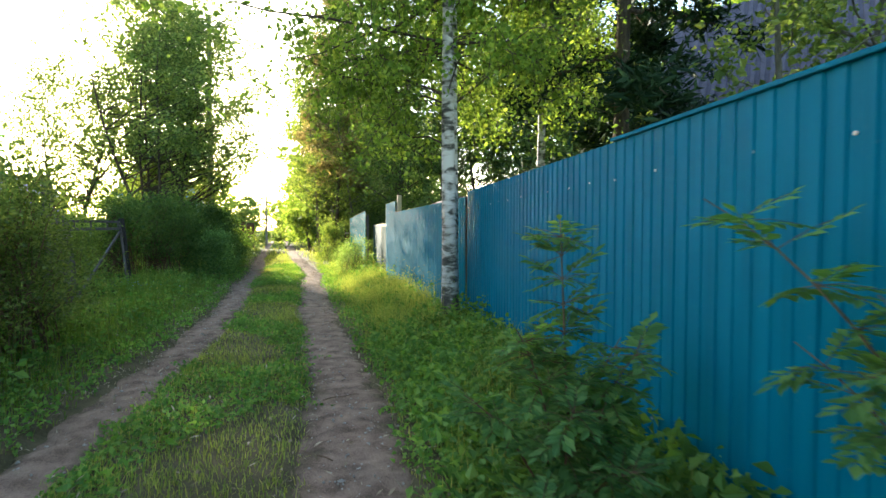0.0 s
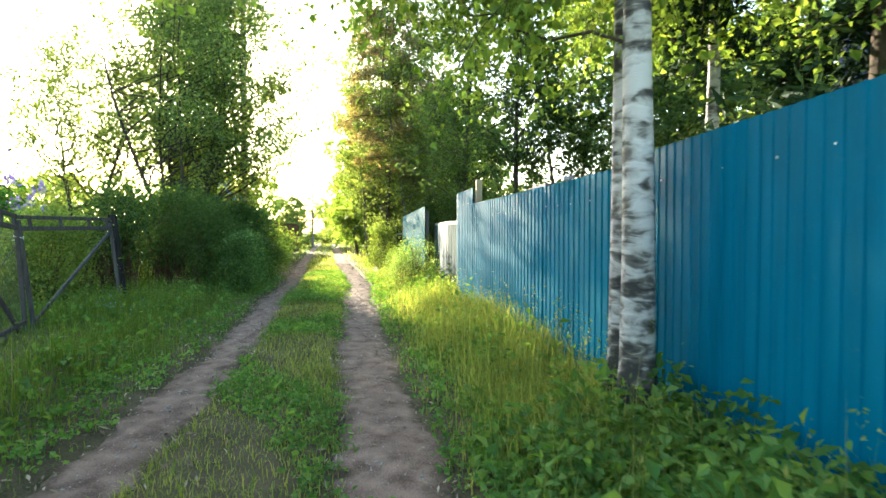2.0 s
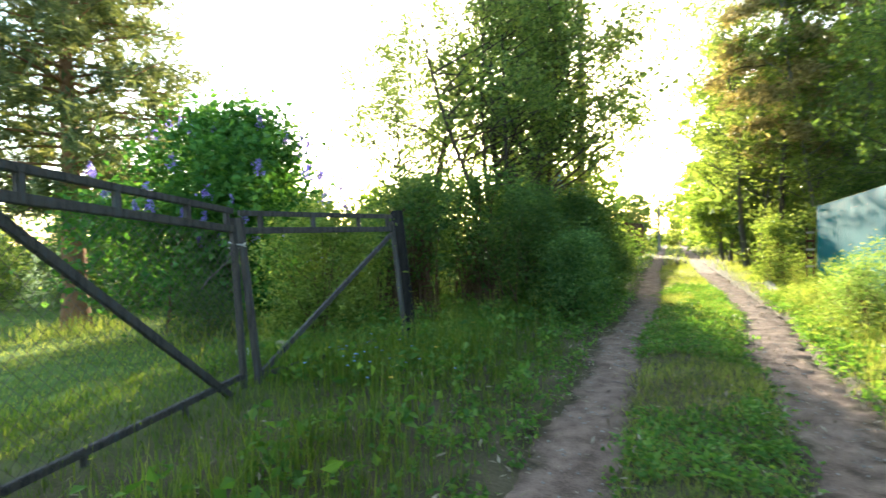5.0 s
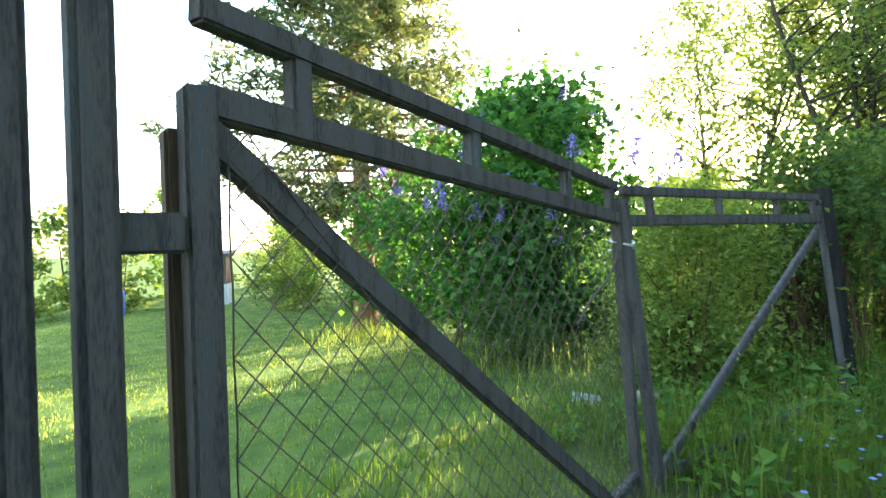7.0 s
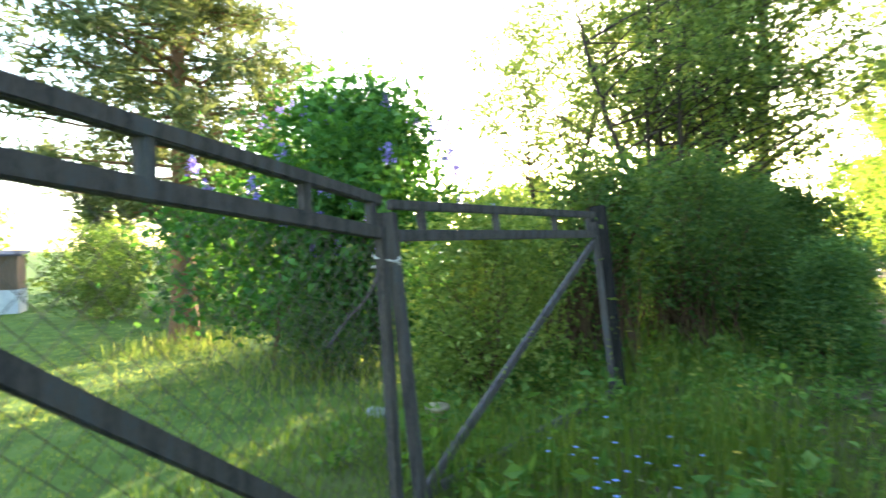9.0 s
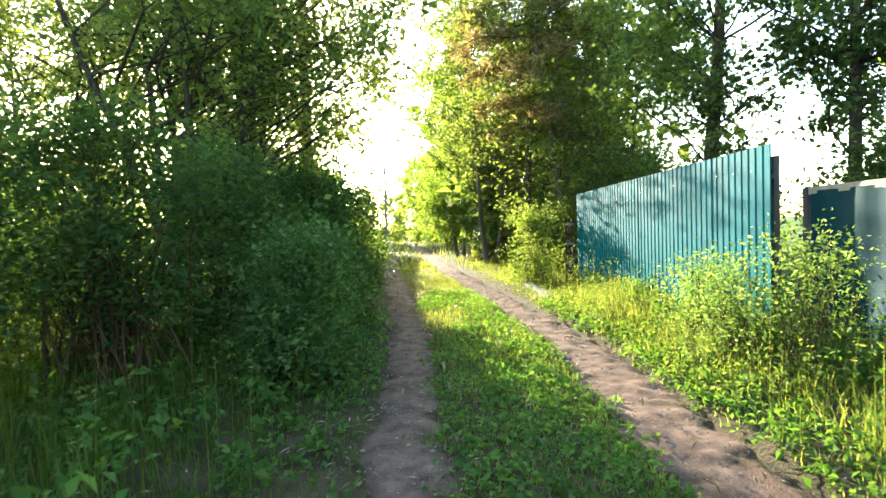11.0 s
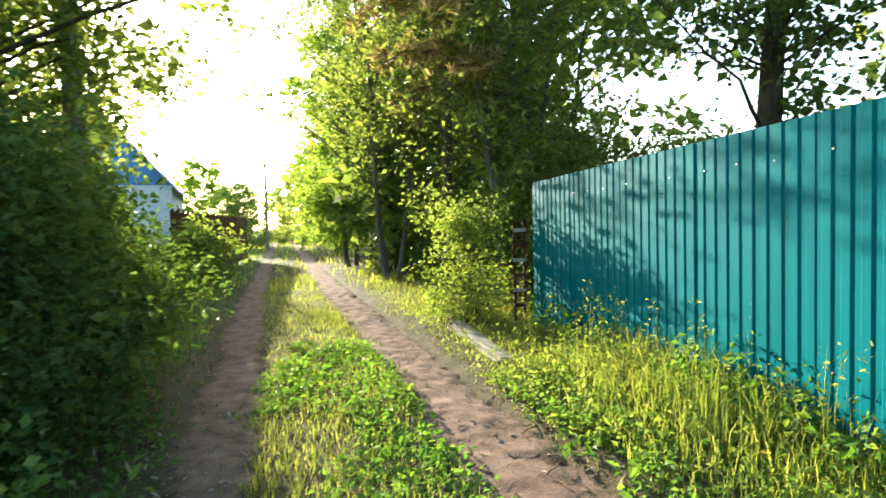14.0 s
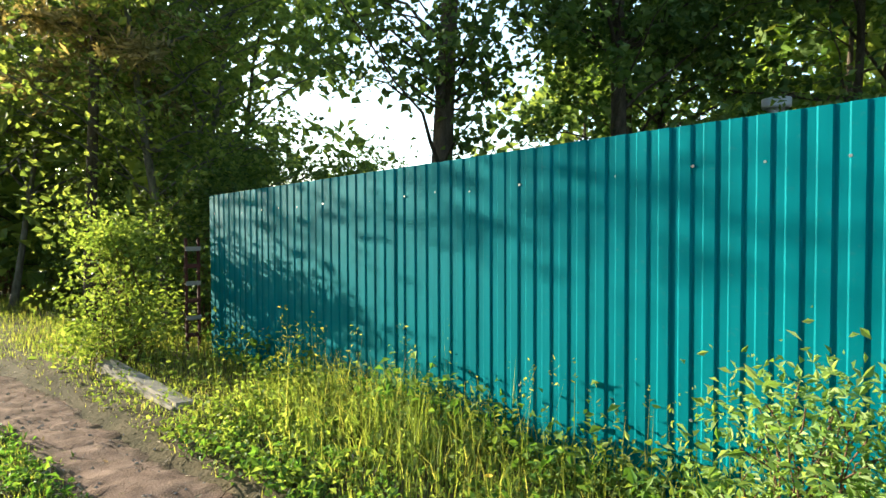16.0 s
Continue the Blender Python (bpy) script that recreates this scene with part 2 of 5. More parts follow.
L_SHRUB = leaf_mat("shrub_leaf", (0.042, 0.095, 0.03), (0.075, 0.15, 0.044), (0.12, 0.19, 0.05), (1.55, 1.45, 0.5), 0.48, 0.5, 0.95)
L_BROAD = leaf_mat("broad_leaf", (0.04, 0.10, 0.03), (0.075, 0.16, 0.045), (0.14, 0.235, 0.07), (1.5, 1.45, 0.5), 0.45)
L_VERGE = leaf_mat("verge_leaf", (0.035, 0.062, 0.016), (0.075, 0.115, 0.026), (0.14, 0.175, 0.045), (1.5, 1.4, 0.5), 0.45)
L_ROWAN = leaf_mat("rowan_leaf", (0.03, 0.085, 0.022), (0.055, 0.13, 0.032), (0.10, 0.18, 0.045), (1.5, 1.45, 0.5), 0.45, 0.5, 1.5)
L_BRIGHT = leaf_mat("yellow_green_leaf", (0.07, 0.13, 0.025), (0.12, 0.195, 0.04), (0.21, 0.28, 0.075), (1.6, 1.4, 0.55), 0.5)
L_PALE = leaf_mat("pale_leaf", (0.08, 0.16, 0.02), (0.15, 0.25, 0.055), (0.27, 0.35, 0.13), (1.4, 1.35, 0.6), 0.45)
L_LILAC = leaf_mat("lilac_leaf", (0.025, 0.09, 0.02), (0.045, 0.14, 0.026), (0.08, 0.19, 0.035), (1.5, 1.45, 0.5), 0.42)
L_BLOOM = leaf_mat("lilac_bloom", (0.12, 0.08, 0.34), (0.2, 0.15, 0.52), (0.32, 0.26, 0.68), (1.1, 1.0, 1.1), 0.4)
L_NEEDLE = leaf_mat("pine_needle", (0.05, 0.075, 0.03), (0.095, 0.125, 0.05), (0.16, 0.18, 0.08), (1.35, 1.2, 0.6), 0.38)
L_DRYNEEDLE = leaf_mat("brownish_needle", (0.10, 0.095, 0.04), (0.19, 0.17, 0.08), (0.30, 0.25, 0.13), (1.4, 1.2, 0.6), 0.45)
L_SPRUCE = leaf_mat("spruce_needle", (0.008, 0.022, 0.012), (0.016, 0.038, 0.018), (0.03, 0.06, 0.025), (1.2, 1.2, 0.6), 0.15)
L_GRASS = leaf_mat("grass_blade", (0.08, 0.15, 0.028), (0.15, 0.235, 0.045), (0.28, 0.325, 0.10), (1.75, 1.4, 0.6), 0.6, 0.6, 1.0)
# Greener grass of its own, with the left verge's shade darkening the colour.
L_LUSH_SHADE = leaf_mat("lush_shaded_grass_blade", (0.06, 0.13, 0.022), (0.105, 0.19, 0.032), (0.19, 0.26, 0.06), (1.65, 1.45, 0.4), 0.55, 0.6, 0.9)
L_WEED = leaf_mat("weed_leaf", (0.04, 0.11, 0.02), (0.075, 0.17, 0.03), (0.14, 0.235, 0.05), (1.5, 1.45, 0.45), 0.45)
L_LITTER = leaf_mat("dry_litter", (0.10, 0.07, 0.04), (0.2, 0.15, 0.09), (0.36, 0.29, 0.2), (1, 0.9, 0.7), 0.1)
L_FLOWER_Y = leaf_mat("yellow_petal", (0.5, 0.32, 0.01), (0.65, 0.42, 0.01), (0.75, 0.5, 0.02), (1, 0.9, 0.4), 0.3)
L_FLOWER_B = leaf_mat("blue_petal", (0.10, 0.18, 0.5), (0.16, 0.26, 0.62), (0.25, 0.35, 0.7), (1, 1, 1), 0.3)


def birch_mat():
    """White birch bark: pale rind, dark cross marks and a black, cracked foot."""
    m, n, l = mat_base("birch_bark")
    co = n.new("ShaderNodeTexCoord")
    mp = n.new("ShaderNodeMapping")
    mp.inputs["Scale"].default_value = (3.4, 3.4, 9)
    l.new(co.outputs["Object"], mp.inputs["Vector"])
    a = n.new("ShaderNodeTexNoise")
    a.inputs["Scale"].default_value, a.inputs["Detail"].default_value, a.inputs["Distortion"].default_value = 1.6, 7, 0.6
    l.new(mp.outputs[0], a.inputs["Vector"])
    sep = n.new("ShaderNodeSeparateXYZ")
    l.new(co.outputs["Object"], sep.inputs[0])
    foot = n.new("ShaderNodeMapRange")
    foot.inputs["From Min"].default_value, foot.inputs["From Max"].default_value = 0.4, 0.85
    foot.inputs["To Min"].default_value, foot.inputs["To Max"].default_value = 0.36, 0.0
    l.new(sep.outputs["Z"], foot.inputs["Value"])
    big = n.new("ShaderNodeTexNoise")
    big.inputs["Scale"].default_value, big.inputs["Detail"].default_value = 5.5, 5
    l.new(co.outputs["Object"], big.inputs["Vector"])
    blot = n.new("ShaderNodeMapRange")
    blot.inputs["From Min"].default_value, blot.inputs["From Max"].default_value = 0.35, 0.7
    blot.inputs["To Min"].default_value, blot.inputs["To Max"].default_value = -0.09, 0.14
    l.new(big.outputs["Fac"], blot.inputs["Value"])
    both = n.new("ShaderNodeMath")
    l.new(a.outputs["Fac"], both.inputs[0])
    l.new(blot.outputs["Result"], both.inputs[1])
    add = n.new("ShaderNodeMath")
    l.new(both.outputs[0], add.inputs[0])
    l.new(foot.outputs["Result"], add.inputs[1])
    r = ramp(n, [(0.40, (0.50, 0.46, 0.42)), (0.53, (0.33, 0.30, 0.265)), (0.60, (0.12, 0.105, 0.085)), (0.7, (0.03, 0.026, 0.022))])
    l.new(add.outputs[0], r.inputs[0])
    p = n["Principled BSDF"]
    l.new(r.outputs["Color"], p.inputs["Base Color"])
    p.inputs["Roughness"].default_value = 0.75
    bp = n.new("ShaderNodeBump")
    bp.inputs["Strength"].default_value, bp.inputs["Distance"].default_value = 0.7, 0.02
    bp.invert = True
    l.new(add.outputs[0], bp.inputs["Height"])
    l.new(bp.outputs[0], p.inputs["Normal"])
    return m


M_BIRCH = birch_mat()
RNG = np.random.default_rng(7)


# ---- mesh helpers ----
def raw_mesh(name, verts, faces, material, smooth=False):
    """A mesh from arrays; faces: an array of triangles or quads, or a list of such arrays."""
    me = bpy.data.meshes.new(name)
    sets = faces if isinstance(faces, list) else [faces]
    sets = [np.asarray(f, np.int32) for f in sets if len(f)]
    verts = np.asarray(verts, np.float32)
    me.vertices.add(len(verts))
    me.vertices.foreach_set("co", verts.ravel())
    loops = np.concatenate([f.ravel() for f in sets])
    sizes = np.concatenate([np.full(len(f), f.shape[1], np.int32) for f in sets])
    starts = np.concatenate(([0], np.cumsum(sizes)[:-1])).astype(np.int32)
    me.loops.add(len(loops))
    me.loops.foreach_set("vertex_index", loops)
    me.polygons.add(len(sizes))
    me.polygons.foreach_set("loop_start", starts)
    me.polygons.foreach_set("loop_total", sizes)
    me.update(calc_edges=True)
    me.polygons.foreach_set("use_smooth", np.full(len(sizes), smooth))
    me.materials.append(material)
    return me


def hold(name, me, parent=None, label="", m=None):
    ob = new(name, me)
    if parent is not None:
        ob.parent = parent
    if m is not None:
        ob.matrix_basis = m
    if label:
        ob["label"] = label
    return ob


def part(name, bm, material, parent, label=""):
    """Links a bmesh as one mesh object under a thing or a part."""
    me = bpy.data.meshes.new(name)
    bm.to_mesh(me)
    bm.free()
    me.polygons.foreach_set("use_smooth", np.zeros(len(me.polygons), bool))
    me.materials.append(material)
    return hold(name, me, parent, label)


def empty(name, m, label, category, group="", kind=""):
    ob = new(name)
    ob.empty_display_size = 0.2
    ob.matrix_basis = m
    return tagged(ob, label, category, group, kind)


def unit(v):
    return v / np.maximum(np.linalg.norm(v, axis=-1, keepdims=True), 1e-9)


def tube(points, radii, sides=6):
    """Vertices and quads of a tapered tube along a polyline, closed at its tip."""
    p = np.asarray(points, float)
    r = np.asarray(radii, float)
    d = unit(np.gradient(p, axis=0))
    ref = np.where(np.abs(d[:, 2:3]) > 0.9, np.array([[1.0, 0, 0]]), np.array([[0, 0, 1.0]]))
    a = unit(np.cross(d, ref))
    b = np.cross(d, a)
    ang = np.linspace(0, 2 * np.pi, sides, endpoint=False)
    ring = a[:, None] * np.cos(ang)[None, :, None] + b[:, None] * np.sin(ang)[None, :, None]
    v = (p[:, None] + ring * r[:, None, None]).reshape(-1, 3)
    n = len(p)
    i = np.arange(n - 1)[:, None] * sides
    k = np.arange(sides)[None]
    k2 = (k + 1) % sides
    f = np.stack([i + k, i + k2, i + sides + k2, i + sides + k], -1).reshape(-1, 4)
    return v, f


def join(pieces):
    vs, fs, o = [], [], 0
    for v, f in pieces:
        vs.append(v)
        fs.append(np.asarray(f) + o)
        o += len(v)
    return np.concatenate(vs), np.concatenate(fs)


def leaves(centres, size, width=0.6, up=0.35, droop=0.0, spread=0.35, fold=0.18):
    """Vertices and triangles of many folded, pointed leaves. up: how flat they lie; droop: how far the tips hang."""
    c = np.asarray(centres, float)
    n = len(c)
    t = unit(RNG.normal(size=(n, 3)) * (1, 1, 0.7) + (0, 0, -droop))
    nor = unit(RNG.normal(size=(n, 3)) + (0, 0, up * 3))
    s = unit(np.cross(t, nor))
    nor = np.cross(s, t)
    ln = size * (1 + spread * RNG.normal(size=(n, 1)).clip(-1.8, 2.2))
    wd = ln * width * 0.5
    mid = c + t * ln * 0.45
    v = np.stack([c, mid + s * wd + nor * ln * fold, c + t * ln, mid - s * wd + nor * ln * fold], 1).reshape(-1, 3)
    o = np.arange(n)[:, None] * 4
    f = np.concatenate([o + [0, 1, 2], o + [0, 2, 3]], 1).reshape(-1, 3)
    return v, f


def wander(start, way, length, steps, bend, lift=0.0):
    """A crooked line that starts off in one direction and strays."""
    p = np.zeros((steps + 1, 3))
    p[0] = start
    d = np.asarray(way, float)
    d = d / np.linalg.norm(d)
    for k in range(steps):
        d = d + RNG.normal(size=3) * bend + (0, 0, lift)
        d = d / np.linalg.norm(d)
        p[k + 1] = p[k] + d * length / steps
    return p


# ---- ground ----
def right_rut(y):
    return np.interp(y, [-30, 3.5, 5.5, 8.1, 9.7, 11.3, 13.9, 16, 18, 19, 20.6, 22.7, 26.4, 34, 60, 200], [1.5, 1.23, 1.2, 1.0, 0.86, 0.74, 0.6, 0.42, 0.42, 0.42, 0.22, 0.0, -0.45, -1.25, -3.6, -17])


def left_rut(y):
    return np.interp(y, [-30, 5.7, 8.3, 10.1, 11.3, 13.9, 16, 18.2, 19.8, 22.2, 25, 29, 36, 60, 200], [-0.5, -0.68, -0.71, -0.8, -0.82, -1.05, -1.3, -1.38, -1.5, -1.73, -2.05, -2.5, -3.2, -5.4, -19])


def wave(x, y):
    return 0.5 * np.sin(x * 1.7 + 0.6 * y) + 0.3 * np.sin(y * 2.3 - x * 0.9 + 1) + 0.2 * np.sin(3.9 * x + 1.7 * y + 2)


def ground_z(x, y):
    """Height of the ground: two shallow ruts, a middle strip, verges, and the garden falling away behind the gate."""
    x, y = np.asarray(x, float), np.asarray(y, float)
    z = 0.045 + 0.02 * wave(x, y)
    for c, h in ((right_rut(y), 0.36), (left_rut(y), 0.30)):
        d = np.abs(x - c)
        z = z - 0.10 * np.clip((h + 0.06 - d) / 0.16, 0, 1)
    out = np.maximum(left_rut(y) - 1.0 - x, 0)
    z = z + 0.07 * np.clip(out / 0.6, 0, 1) - 0.085 * np.clip(-4.3 - x, 0, 11)
    z = z + 0.08 * np.clip((x - right_rut(y) - 0.6) / 0.8, 0, 1)
    return z


def make_ground():
    xs = np.concatenate([-np.geomspace(900, 20, 14), np.arange(-19.5, -5.2, 0.35), np.arange(-5.2, 4.2, 0.14), np.arange(4.2, 20, 0.5), np.geomspace(20, 900, 14)])
    ys = np.concatenate([-np.geomspace(300, 9, 9), np.arange(-8, 34, 0.2), np.arange(34, 70, 0.6), np.geomspace(71, 1500, 18)])
    X, Y = np.meshgrid(xs, ys)
    Z = ground_z(X, Y)
    v = np.stack([X, Y, Z], -1).reshape(-1, 3)
    nx = len(xs)
    i, j = np.meshgrid(np.arange(nx - 1), np.arange(len(ys) - 1))
    a = (j * nx + i).ravel()
    ob = new("ground", raw_mesh("ground", v, np.stack([a, a + 1, a + nx + 1, a + nx], 1), M_SOIL, True))
    tagged(ob, "uneven dark soil with moss and dry plant litter", "ground", kind="structure")


def make_rut(name, centre, half, label):
    ys = np.concatenate([np.arange(-2, 30, 0.05), np.arange(30, 110, 0.5)])
    u = np.linspace(-1, 1, 15)
    Y, U = np.meshgrid(ys, u, indexing="ij")
    edge = half * (1 + 0.16 * np.sin(Y * 1.9 + half * 40) + 0.13 * np.sin(Y * 5.1 + 1) + 0.10 * np.sin(Y * 13.7 + 2 * U) + 0.07 * np.sin(Y * 31 + 3 * U))
    X = centre(Y) + U * edge
    rough = RNG.normal(size=Y.shape) * 0.004 + 0.008 * np.sin(X * 9 + Y * 3.1) * np.sin(Y * 2.2 + X * 4)
    Z = 0.006 - 0.055 * np.abs(U) ** 3 + rough + 0.011 * np.sin(7.3 * Y + 3 * np.sin(5 * X)) * np.sin(11 * X + 2.3 * Y) + 0.006 * np.sin(23 * Y + 17 * X)
    v = np.stack([X, Y, Z], -1).reshape(-1, 3)
    n = len(u)
    i, j = np.meshgrid(np.arange(n - 1), np.arange(len(ys) - 1))
    a = (j * n + i).ravel()
    me = raw_mesh(name, v, np.stack([a, a + 1, a + n + 1, a + n], 1), M_RUT, True)
    me.attributes.new("across", "FLOAT", "POINT").data.foreach_set("value", np.abs(U).ravel().astype(np.float32))
    ob = new(name, me)
    tagged(ob, label, "dirt track", kind="structure")


make_ground()
make_rut("road_rut_1", right_rut, 0.47, "packed pale brown dirt wheel track beside the fences")
make_rut("road_rut_2", left_rut, 0.40, "packed grey-brown dirt wheel track beside the hedge")


# ---- fences of profiled sheet ----
def sheet(width, height, pitch=0.113, depth=0.0075, flat=0.42):
    """One profiled steel sheet: ribs of trapezoid section, open behind, 2 mm thick. Runs along +x, ribs stand towards -y."""
    n = max(1, round(width / pitch))
    q = width / n
    prof = []
    for k in range(n):
        prof += [(k * q, 0.0), (k * q + q * flat, 0.0), (k * q + q * (flat + 0.07), -depth), (k * q + q * 0.93, -depth)]
    prof.append((width, 0.0))
    p = np.array(prof)
    m = len(p)
    zs = np.array([0.0, height])
    front = np.array([(x, y, z) for z in zs for x, y in p])
    back = front + (0, 0.002, 0)
    v = np.concatenate([front, back])
    i = np.arange(m - 1)
    f = [np.stack([i, i + 1, i + m + 1, i + m], 1), np.stack([i + 1, i, i + m, i + m + 1], 1) + 2 * m]
    top = np.stack([i + m, i + m + 1, i + 3 * m + 1, i + 3 * m], 1)
    low = np.stack([i + 1, i, i + 2 * m, i + 2 * m + 1], 1)
    return v, np.concatenate(f + [top, low])


def box_bm(sx, sy, sz, bevel=0.006, at=(0, 0, 0)):
    bm = bmesh.new()
    bmesh.ops.create_cube(bm, size=1, matrix=Matrix.Translation(at) @ Matrix.Diagonal((sx, sy, sz, 1)))
    if bevel:
        bmesh.ops.bevel(bm, geom=bm.edges[:], offset=bevel, segments=2, affect="EDGES")
    return bm


def beam_bm(a, b, w, d, roll=0.0, bevel=0.006):
    """A squared timber from a to b."""
    a, b = Vector(a), Vector(b)
    way = b - a
    m = Matrix.Translation((a + b) / 2) @ way.to_track_quat("Z", "Y").to_matrix().to_4x4() @ Matrix.Rotation(roll, 4, "Z")
    bm = box_bm(w, d, way.length, bevel)
    bmesh.ops.transform(bm, matrix=m, verts=bm.verts)
    return bm


SCREW = None


def screw_mesh():
    ang = np.linspace(0, 2 * np.pi, 6, endpoint=False)
    ring = np.stack([np.cos(ang), np.zeros(6), np.sin(ang)], 1)
    v = np.concatenate([ring * 0.009, ring * 0.007 + (0, -0.005, 0)])
    k = np.arange(6)
    f = np.stack([k, (k + 1) % 6, (k + 1) % 6 + 6, k + 6], 1)
    return raw_mesh("screw", v, [f, np.array([[6, 7, 8, 9], [6, 9, 10, 11]])], M_STEEL)


def sheet_fence(label, start, end, tops, bottom, material, cap=0.0, sheet_w=1.15, group="sheet fences", screws=True):
    """A run of sheets on rails and posts. tops: heights at the start and the end."""
    global SCREW
    SCREW = SCREW or screw_mesh()
    a, b = Vector(start), Vector(end)
    length = (b - a).length
    yaw = math.degrees(math.atan2(b.y - a.y, b.x - a.x))
    root = empty("sheet_fence", pose(a.x, a.y, 0, 0, 0, yaw), label, "fence", group)
    n = max(1, round(length / sheet_w))
    w = length / n
    for k in range(n):
        top = tops[0] + (tops[1] - tops[0]) * (k + 0.5) / n + random.uniform(-0.002, 0.002)
        v, f = sheet(w + 0.014, top - bottom)
        v[:, 2] += np.where(v[:, 2] > 0.1, (v[:, 0] / w - 0.5) * (tops[1] - tops[0]) / n, 0)
        hold("panel", raw_mesh("panel", v, f, material), root, m=pose(k * w - 0.007, 0.003 * (k % 2), bottom, 0, random.uniform(-0.03, 0.03), random.uniform(-0.05, 0.05)))
        if screws:
            for zz in (top - 0.22, bottom + 0.45):
                for q in (1, 4, 7):
                    hold("screw", SCREW, root, m=pose(k * w + w * (q / 9.8 + 0.008), -0.001, zz + random.uniform(-0.01, 0.01)))
    zt = (tops[0] + tops[1]) / 2
    for zz in (zt - 0.25, bottom + 0.42):
        part("rail", box_bm(length, 0.03, 0.045, 0, (length / 2, 0.024, zz)), M_WOOD, root)
    m = max(2, round(length / 2.4) + 1)
    for k in range(m):
        part("post", box_bm(0.06, 0.06, zt + 0.0, 0.004, (0.05 + (length - 0.1) * k / (m - 1), 0.075, zt / 2 - 0.06)), M_WOOD, root)
    if cap:
        part("cap_strip", box_bm(cap, 0.035, 0.02, 0.003, (length - cap / 2 - 0.9, -0.004, zt + 0.012)), material, root, "folded sheet capping")
    return root


BEND = (2.88, 7.73)
sheet_fence("tall blue profiled steel sheet fence in the shade", BEND, (2.55, -4.0), (2.0, 2.02), 0.05, M_BLUE, cap=6.5)
sheet_fence("turquoise profiled steel sheet fence with sunlit ribs", (2.445, 12.94), (2.86, 7.76), (1.88, 1.93), 0.08, M_TURQ, sheet_w=1.1)
sheet_fence("narrow raised turquoise sheet at the fence end", (2.335, 14.1), (2.44, 12.95), (2.11, 2.13), 0.1, M_TURQ, sheet_w=1.2)
sheet_fence("sunny teal profiled steel sheet fence with branch shadows", (1.715, 24.17), (2.03, 17.9), (1.955, 2.06), 0.12, M_TEAL, sheet_w=1.14)
post = tagged(new("fence_post"), "pale square fence post standing above the sheets", "post")
post.matrix_basis = pose(2.53, 12.9, 0, 0, 0, 3)
part("shaft", box_bm(0.09, 0.09, 2.32, 0.006, (0, 0, 1.1)), M_WOOD_PALE, post)
corner = tagged(new("fence_post"), "white painted steel corner post between two fences", "post")
corner.matrix_basis = pose(2.93, 7.76, 0)
part("shaft", box_bm(0.05, 0.05, 2.0, 0.004, (0, 0, 0.98)), M_STEEL, corner)


# ---- the netted gate between the fences ----
def net_gate():
    root = empty("netted_gate", pose(2.40, 14.15, 0), "low garden gate of grey-green netting on a wooden frame", "gate")
    for k, (x, y, h) in enumerate(((0.0, 0.05, 1.68), (0.0, 1.7, 1.66), (-0.1, 3.62, 1.66))):
        part("post", box_bm(0.07, 0.07, h, 0.006, (x, y, h / 2 - 0.03)), M_WOOD_PALE if k == 1 else M_WOOD, root)
    for (x0, y0, z0), (x1, y1, z1) in (((0, 0.1, 1.60), (0, 1.68, 1.62)), ((0, 1.72, 1.62), (-0.1, 3.6, 1.60))):
        part("top_rail", beam_bm((x0, y0, z0), (x1, y1, z1), 0.05, 0.07), M_WOOD_PALE, root)
        n, m = 26, 14
        t, s = np.meshgrid(np.linspace(0.02, 0.98, n), np.linspace(0, 1, m), indexing="ij")
        X = x0 + (x1 - x0) * t - 0.03 + 0.03 * np.sin(t * 9 + s * 4) * (1 - s) + 0.012 * np.sin(t * 31 + s * 3)
        Y, Z = y0 + (y1 - y0) * t, 0.1 + (z0 - 0.12) * s
        v = np.stack([X, Y, Z], -1).reshape(-1, 3)
        i, j = np.meshgrid(np.arange(m - 1), np.arange(n - 1))
        a = (j * m + i).ravel()
        f = np.stack([a, a + 1, a + m + 1, a + m], 1)
        v2 = np.concatenate([v, v + (0.004, 0, 0)])
        hold("netting", raw_mesh("netting", v2, np.concatenate([f, f[:, ::-1] + n * m]), M_NET if y0 < 1 else M_PANEL, True), root)


net_gate()

# ---- the wooden double gate with chain link ----
GATE_L, GATE_C, GATE_R = Vector((-3.14, 9.86, 0)), Vector((-3.70, 12.06, 0)), Vector((-3.60, 14.58, 0))
LEAN = Vector((-0.10, -0.03, 1.0))


def up(base, z, lean=1.0):
    return Vector((base.x + LEAN.x * z * lean, base.y + LEAN.y * z * lean, z))


